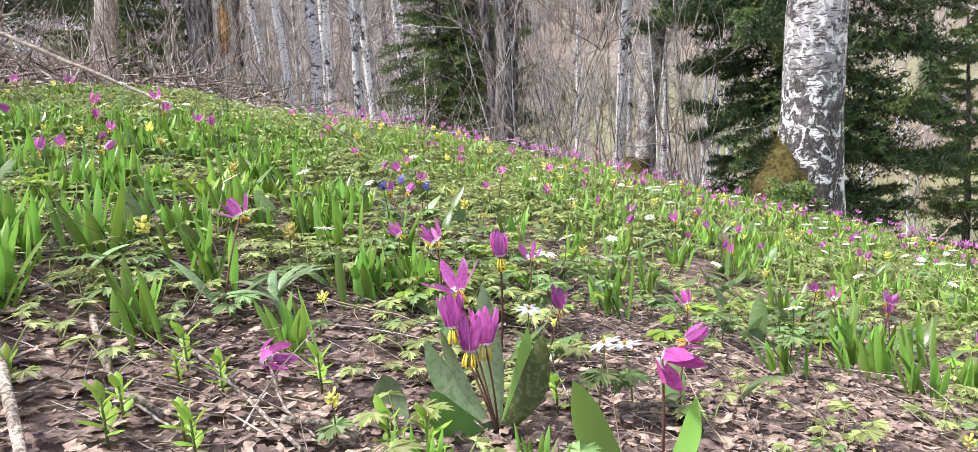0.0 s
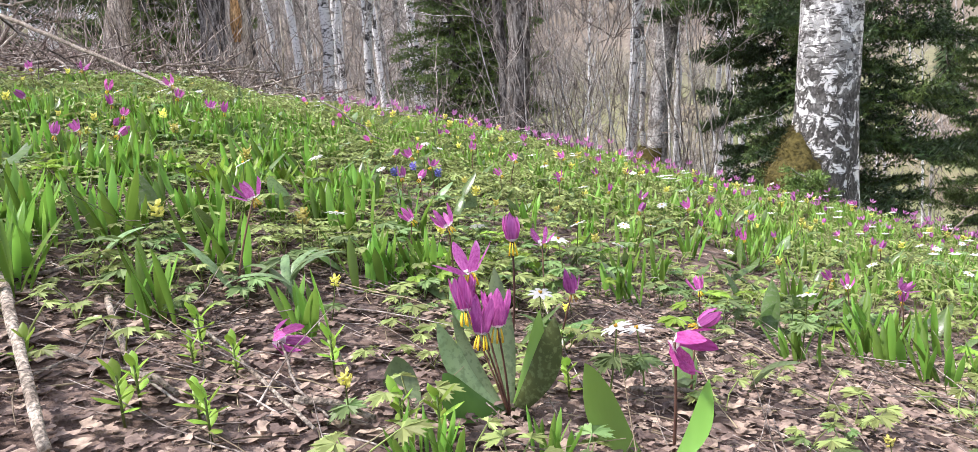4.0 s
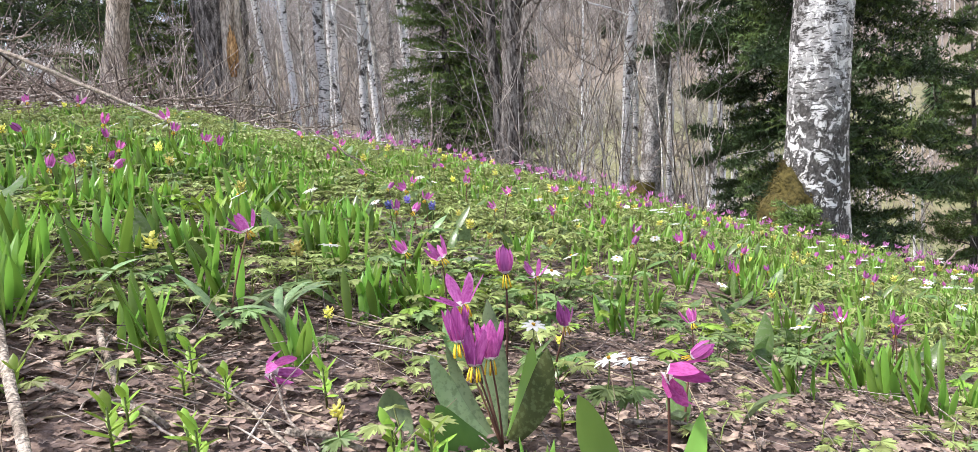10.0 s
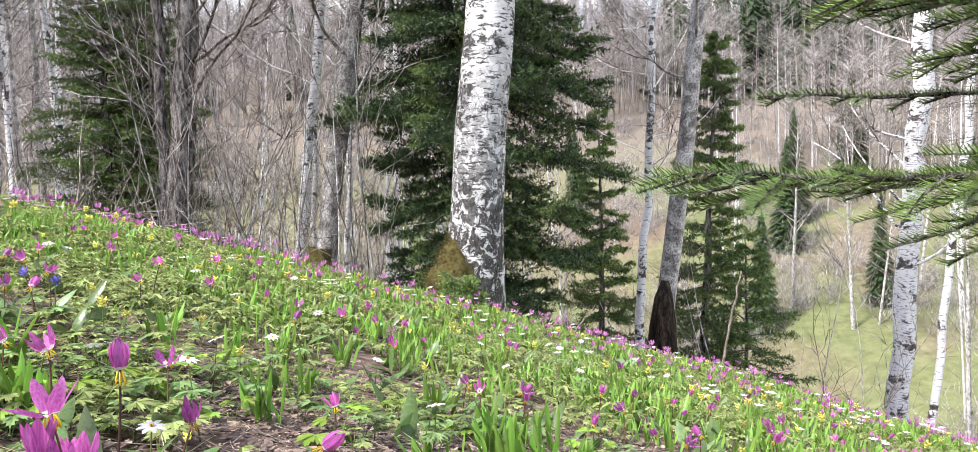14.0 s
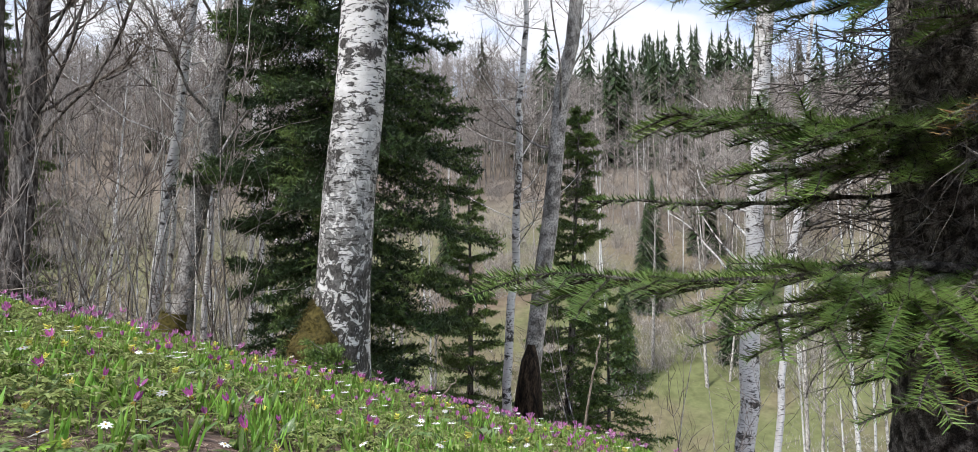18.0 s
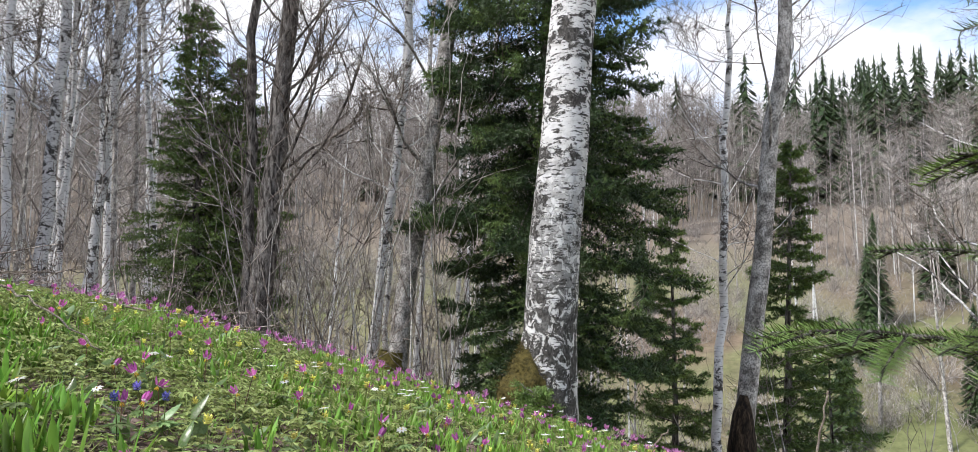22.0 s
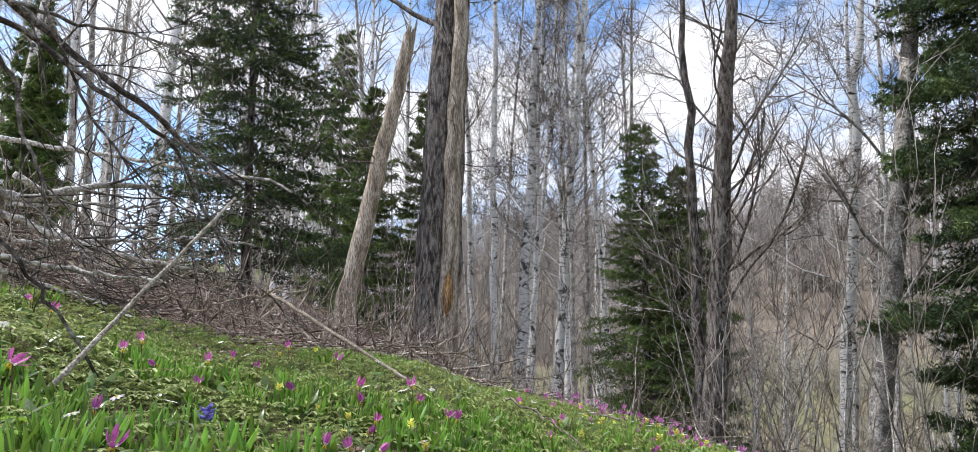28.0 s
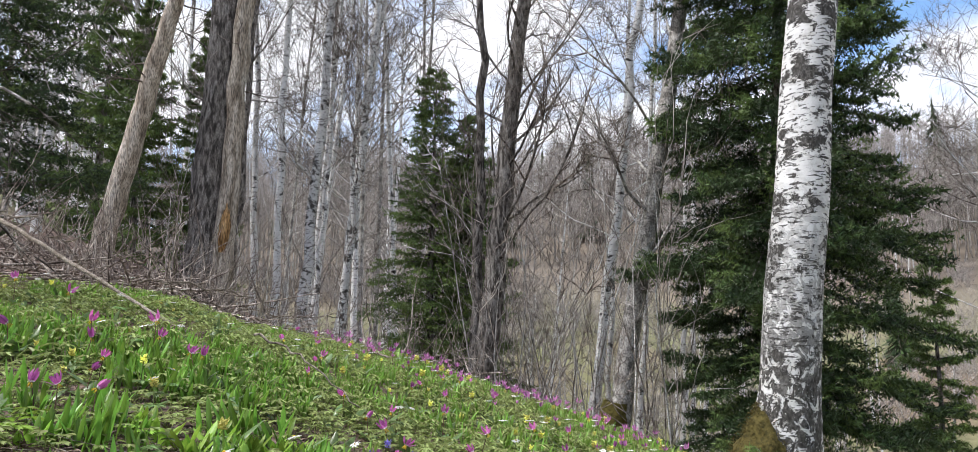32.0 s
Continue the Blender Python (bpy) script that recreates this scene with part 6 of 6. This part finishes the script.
west = np.where(np.arctan2(-p[:, 0], p[:, 1]) > radians(40), 0.72, 1.0)
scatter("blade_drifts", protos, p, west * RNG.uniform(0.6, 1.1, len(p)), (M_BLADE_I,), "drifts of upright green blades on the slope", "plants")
protos = []
for i in range(6):
    b = Build()
    top = np.array([0, 0, 0.11 + 0.02 * (i % 3)])
    tube(b, [(0, 0, 0), top], [0.0018, 0.0014], 3, 2, cap=False)
    f = Build()
    for k in range(6):
        petal(f, k * 1.05 + RNG.uniform(-0.2, 0.2), 0.034, 0.012, (0.2, 0.5, 0.8)[i % 3])
    b.add(np.concatenate(f.v) @ np.array(Euler((RNG.uniform(-0.5, 0.5), RNG.uniform(-0.5, 0.5), 0)).to_matrix()).T + top, f.f, 0)
    blade(b, i, 0.09, 0.03, 1.0, 0.8, (0, 0, 0), 0.3, 3, 4)
    protos.append(b)
p = sector(1000, 3.6, 7.6, -34, 45)
p = p[edge(p)]
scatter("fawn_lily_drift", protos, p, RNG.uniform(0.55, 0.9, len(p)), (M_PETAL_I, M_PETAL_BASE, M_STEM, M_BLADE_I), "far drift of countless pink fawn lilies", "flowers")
protos = []
for i in range(3):
    b = Build()
    tube(b, [(0, 0, 0), (0, 0, 0.10)], [0.0018, 0.0014], 3, 1, cap=False)
    yellow_spike(b, (0, 0, 0.11), 1.1)
    protos.append(b)
p = sector(190, 3.0, 7.6, -34, 45)
p = p[edge(p)]
scatter("corydalis_drift", protos, p, RNG.uniform(0.7, 1.0, len(p)), (M_YELLOW_I, M_STEMG), "far sprinkling of yellow corydalis", "flowers")
protos = []
for i in range(3):
    b = Build()
    tube(b, [(0, 0, 0), (0, 0, 0.10)], [0.0016, 0.0012], 3, 1, cap=False)
    for k in range(7):
        a = k * 0.9
        h = np.array([np.cos(a), np.sin(a), 0.15])
        strip(b, [np.array([0, 0, 0.10]) + h * q for q in (0.002, 0.012, 0.021)], (0.004, 0.009, 0.003), (-np.sin(a), np.cos(a), 0), 0.1)
    protos.append(b)
p = sector(480, 3.0, 7.6, -34, 60)
p = p[edge(p)]
scatter("anemone_drift", protos, p, RNG.uniform(0.8, 1.1, len(p)), (M_WHITE_I, M_STEMG), "far sprinkling of white anemones", "flowers", 0.3)

# ---- leaf litter, dry grass and twigs ----
protos = []
for i in range(14):
    b = Build()
    n = 7
    curl, w = RNG.uniform(-0.3, 0.6), RNG.uniform(0.5, 0.8)
    t = np.linspace(0, 1, n)
    prof = np.sin(np.pi * np.clip(t, 0.04, 0.98)) ** 0.7 * RNG.uniform(0.45, 1.25, n)
    pts = np.stack([t - 0.5, 0.12 * np.sin(4 * t + i) + RNG.normal(0, 0.05, n), 0.05 + curl * 0.3 * (t - 0.5) ** 2 + 0.05 * np.sin(t * 9)], 1)
    strip(b, pts, w * prof, (0.05, 1, RNG.uniform(-0.3, 0.3)), RNG.uniform(-0.3, 0.5))
    protos.append(b)
p = np.concatenate([sector(17000, 0.35, 1.7), sector(17000, 1.6, 4.2)])
p[:, 2] += RNG.uniform(0.0, 0.012, len(p))
scatter("leaf_litter", protos, p, 0.007 + 0.026 * RNG.uniform(0, 1, len(p)) ** 1.8, (M_LITTER,), "matted brown dead leaves on the soil", "leaf litter", 0.9)
p = sector(12000, 0.35, 1.6)
p[:, 2] += RNG.uniform(0.0, 0.01, len(p))
scatter("leaf_crumbs", protos, p, RNG.uniform(0.004, 0.011, len(p)), (M_LITTER,), "crumbled brown leaf fragments on the soil", "leaf litter", 0.8)
for mat, near, far, say in ((M_BRUSH, 800, 500, "fine dead twigs strewn over the leaf litter"), (M_TWIG, 500, 200, "dark thin dead stems strewn over the leaf litter"), (M_DRYGRASS, 700, 800, "pale dry grass stems strewn over the leaf litter")):
    b = Build()
    for q in np.concatenate([sector(near, 0.4, 1.9), sector(far, 1.9, 5.5)]):
        a = RNG.uniform(0, 6.28)
        d = (np.cos(a), np.sin(a), RNG.uniform(-0.05, 0.16) - 0.26 * np.cos(a) - 0.155 * np.sin(a))
        tube(b, wander(q + np.array([0, 0, 0.008]), d, RNG.uniform(0.04, 0.24), 4, 0.08), np.linspace(RNG.uniform(0.0005, 0.0014), 0.0004, 5), 4, cap=False)
    tagged(part("fallen_twigs", b, mat), say, "twigs", kind="stuff")
# broad leaves by the hundred, further off
protos = []
for i in range(5):
    b = Build()
    for k in range(2):
        lb = broad_leaf(0.10, RNG.uniform(0.024, 0.036), RNG.uniform(0.7, 1.3), RNG.uniform(0.3, 1.2), 0.35, k * 2.8 + i, 0.004)
        b.add(np.concatenate(lb.v), lb.f, i % 2)
    protos.append(b)
p = clear(np.concatenate([sector(420, 1.6, 4.0), sector(700, 3.0, 8.0, -34, 60)]))
p = p[edge(p)]
scatter("broad_leaf_drift", protos, p, RNG.uniform(0.6, 1.1, len(p)), (M_MOTTLE, M_SILVER), "countless broad mottled lily leaves among the herbs", "leaves", 0.3)


def ground_stick(line, r, label, mat=M_PALE, lift=0.012):
    pts = [np.array(on_ground(x, y, lift + r)) for x, y in line]
    if len(pts) == 2:
        pts.insert(1, (pts[0] + pts[1]) / 2 + np.array([0, 0, 0.006]))
    return sticks("stick", label, pts, r, r * 0.65, mat, 8, "stick", 0.0005)


ground_stick(((-0.94, 0.383), (-0.55, 0.24)), 0.0065, "thick pale dead stick on the litter")
ground_stick(((-0.848, 0.451), (-0.703, 0.384), (-0.668, 0.372)), 0.0042, "short pale stick on the litter", M_PALE)
ground_stick(((-0.817, 0.498), (-0.662, 0.472), (-0.474, 0.415)), 0.0028, "long thin pale stick on the litter", M_PALE)
ground_stick(((-0.647, 0.365), (-0.589, 0.367)), 0.0035, "short pale stick on the litter", M_PALE)
ground_stick(((-0.527, 0.441), (-0.457, 0.470)), 0.004, "thick pale stick on the litter", M_PALE)
ground_stick(((-0.737, 0.339), (-0.673, 0.350), (-0.657, 0.377)), 0.0022, "dark bent twig on the litter", M_TWIG)
ground_stick(((-0.929, 0.379), (-0.963, 0.482), (-1.028, 0.569)), 0.003, "dark thin twig across the litter", M_TWIG)
ground_stick(((-0.683, 0.613), (-0.563, 0.540)), 0.0022, "dark thin twig across the litter", M_TWIG)
ground_stick(((-0.344, 0.766), (-0.256, 0.847)), 0.0035, "thin pale stick on the litter", M_PALE)
ground_stick(((-0.738, 0.798), (-0.719, 0.937)), 0.0032, "short pale stick under green blades", M_PALE)
ground_stick(((-0.376, 1.544), (-0.283, 1.510), (-0.182, 1.412)), 0.0025, "thin grey twig on the litter", M_BRUSH)
ground_stick(((-0.749, 0.408), (-0.649, 0.368), (-0.563, 0.359)), 0.0018, "thin grey twig on the litter", M_BRUSH)
ground_stick(((-0.687, 0.282), (-0.712, 0.345), (-0.844, 0.464)), 0.0016, "dark thin twig across the litter", M_TWIG)
ground_stick(((-0.675, 0.546), (-0.552, 0.464), (-0.487, 0.442)), 0.0016, "dark thin twig across the litter", M_TWIG)


def sprout(at, size=1.0):
    """A young shoot with pairs of oval lime leaves up its stem."""
    root = tagged(new("sprout"), "young lime-green shoot with oval leaves", "plant", "lime shoots on the litter")
    b = Build()
    tube(b, [(0, 0, 0), (0, 0, 0.042 * size)], [0.0014, 0.001], 5)
    part("stem", b, M_STEMG, root)
    for k in range(9):
        b = Build()
        z = (0.012 + 0.0036 * k) * size
        a = k * 2.2 + RNG.uniform(-0.3, 0.3)
        blade(b, a, size * RNG.uniform(0.016, 0.026), size * RNG.uniform(0.007, 0.011), 0.5 + 0.09 * k, RNG.uniform(0.3, 0.8), (0, 0, z), 0.4)
        part("leaf", b, M_LIME, root)
    root.location = on_ground(*at)
    return root


for i, p in enumerate(((-0.589, 0.317), (-0.618, 0.348), (-0.561, 0.366), (-0.689, 0.459), (-0.660, 0.429), (-0.620, 0.449), (-0.578, 0.537), (-0.453, 0.781), (-0.390, 0.704), (-0.431, 0.476), (-0.407, 0.498), (-0.731, 0.311), (-0.526, 0.352), (-0.683, 1.143))):
    sprout(p, RNG.uniform(0.75, 1.15))


# ---- the close-up group ----
RIGHT, AWAY = np.array([0.82, 0.57, 0.0]), np.array([-0.57, 0.82, 0.0])
UP = np.array([0.0, 0.0, 1.0])


def facing_leaf(tip, width, bow, face=0.55, fold=-0.38):
    """A broad leaf from the origin to tip (across, up, away), bowed outward, its face turned to the open slope."""
    b = Build()
    t = np.linspace(0, 1, 11)
    tip = RIGHT * tip[0] + UP * tip[1] + AWAY * tip[2]
    bend = unit(np.cross(np.cross(tip, UP), tip) * -1 + np.array([1e-6, 0, 0]))
    pts = tip * t[:, None] + bend * (bow * np.sin(np.pi * t) ** 1.0)[:, None]
    side = unit(np.cross(tip, -AWAY * face + UP * (1 - face)))
    w = width * np.interp(t, [0, 0.15, 0.35, 0.55, 0.75, 0.9, 1], [0.22, 0.5, 0.86, 1.0, 0.84, 0.45, 0.03])
    strip(b, pts, w * 0.94, side, fold)
    return b


def close_lilies():
    """The clump of mottled leaves with several flowers, and the single lily beside it."""
    root = tagged(new("fawn_lily"), "clump of fawn lilies with broad mottled leaves and magenta flowers", "flower", "fawn lilies on the slope")
    root.location = on_ground(-0.402, 0.602)
    for tip, w, bow, m in (((-0.065, 0.103, 0.01), 0.028, 0.010, M_SILVER), ((-0.060, 0.068, -0.04), 0.046, 0.014, M_DEEPLEAF), ((0.051, 0.108, -0.02), 0.032, 0.010, M_BROWNLEAF),
                           ((0.039, 0.104, 0.02), 0.020, 0.008, M_FRESH), ((-0.018, -0.020, -0.05), 0.024, -0.012, M_SILVER), ((-0.003, 0.146, 0.05), 0.030, 0.004, M_SILVER), ((-0.049, 0.110, 0.02), 0.016, 0.008, M_SILVER)):
        part("leaf", facing_leaf(tip, w, bow), m, root)
    for x, z, y, spread, ln in ((-0.021, 0.097, -0.02, 0.12, 0.038), (-0.005, 0.101, -0.015, 0.14, 0.038), (-0.035, 0.116, 0.0, 0.10, 0.036), (-0.028, 0.150, 0.02, 0.8, 0.034)):
        foot = RIGHT * x + UP * z + AWAY * y
        part("stem", scape(foot, 0.006, 0.0012), M_STEM, root)
        flower = new("flower")
        flower.parent = root
        flower.matrix_basis = pose(*foot, RNG.uniform(-8, 8), RNG.uniform(-8, 8), RNG.uniform(0, 90))
        for i in range(6):
            b = Build()
            petal(b, i * 1.05 + RNG.uniform(-0.15, 0.15), ln * RNG.uniform(0.9, 1.05), 0.0135, spread * RNG.uniform(0.5, 1.4), RNG.uniform(0.05, 0.3), base=0.16, bulge=0.06)
            part("petal", b, LILY_MATS, flower)
        b = Build()
        for i in range(6):
            q = np.array([np.cos(i * 1.05) * 0.004, np.sin(i * 1.05) * 0.004, -0.002])
            tube(b, [q, q * 1.4 + np.array([0, 0, -0.006]), q * 1.5 + np.array([0, 0, -0.012])], [0.0006, 0.001, 0.0011], 5)
        part("flower_centre", b, M_STAMEN, flower)


close_lilies()
for at, h in (((-0.358, 0.734), 0.088), ((-0.334, 0.782), 0.088)):
    anemone(at, h, 0.021)
fawn_lily((-0.505, 0.765), 0.150, 0.06, 0.09, 0.4, "single magenta fawn lily with closed petals", True, True)
second = tagged(new("fawn_lily"), "single fawn lily with wide-flung magenta petals", "flower", "fawn lilies on the slope")
second.location = on_ground(-0.255, 0.66)
foot = RIGHT * 0.004 + UP * 0.118 + AWAY * -0.01
part("stem", scape(foot, 0.006), M_STEM, second)
flower = new("flower")
flower.parent = second
flower.matrix_basis = Matrix.Translation(foot.tolist()) @ Vector((RIGHT * 0.5 - UP * 0.15 - AWAY * 0.45).tolist()).to_track_quat("Z", "Y").to_matrix().to_4x4()
for i, spread in enumerate((0.35, 0.5, 0.4, 0.9, 0.3, 1.1)):
    b = Build()
    petal(b, i * 1.05, 0.037, 0.017, spread, 0.1, twist=0.3)
    part("petal", b, (M_PETAL_DEEP, M_PETAL_BASE, M_STAMEN), flower)
for x, y, tip, w in ((-0.273, 0.623, (-0.046, 0.100, 0.0), 0.044), (-0.246, 0.626, (0.040, 0.085, 0.0), 0.022)):
    root = tagged(new("broad_leaf"), "single broad fresh green leaf standing upright", "leaf")
    part("leaf", facing_leaf(tip, w, 0.010, 0.35, 0.2), M_FRESH, root)
    root.location = on_ground(x, y)
root = tagged(new("broad_leaf"), "low broad silvery mottled leaf on the litter", "leaf")
part("leaf", facing_leaf((-0.02, 0.045, 0.03), 0.040, 0.015), M_SILVER, root)
root.location = on_ground(-0.475, 0.545)
fallen = tagged(new("fallen_flower"), "magenta fawn lily flower lying on the litter", "flower")
for i in range(6):
    b = Build()
    petal(b, i * 1.05, 0.036, 0.012, 0.35 + 0.2 * (i % 2))
    part("petal", b, LILY_MATS, fallen)
fallen.matrix_basis = pose(*on_ground(-0.655, 0.53, 0.018), 20, 80, 20)
root = tagged(new("dead_leaf"), "curled brown dead leaf caught among the herbs", "leaf")
part("leaf", broad_leaf(0.06, 0.045, 0.9, 2.0, 0.5, 1.0, 0.006), M_LITTER, root)
root.location = on_ground(-0.86, 0.98)
for a in (0.3, 0.9, 1.5, 2.0, 2.6, 3.4, 4.2):
    root = tagged(new("broad_leaf"), "arching silvery strap leaf above the herbs", "leaf", "strap leaves")
    part("leaf", broad_leaf(0.11 + 0.008 * a, 0.013, 1.4, 1.7 + 0.15 * a, 0.45, a, 0.006), M_SILVER, root)
    root.location = on_ground(-0.80 + 0.01 * a, 0.66)
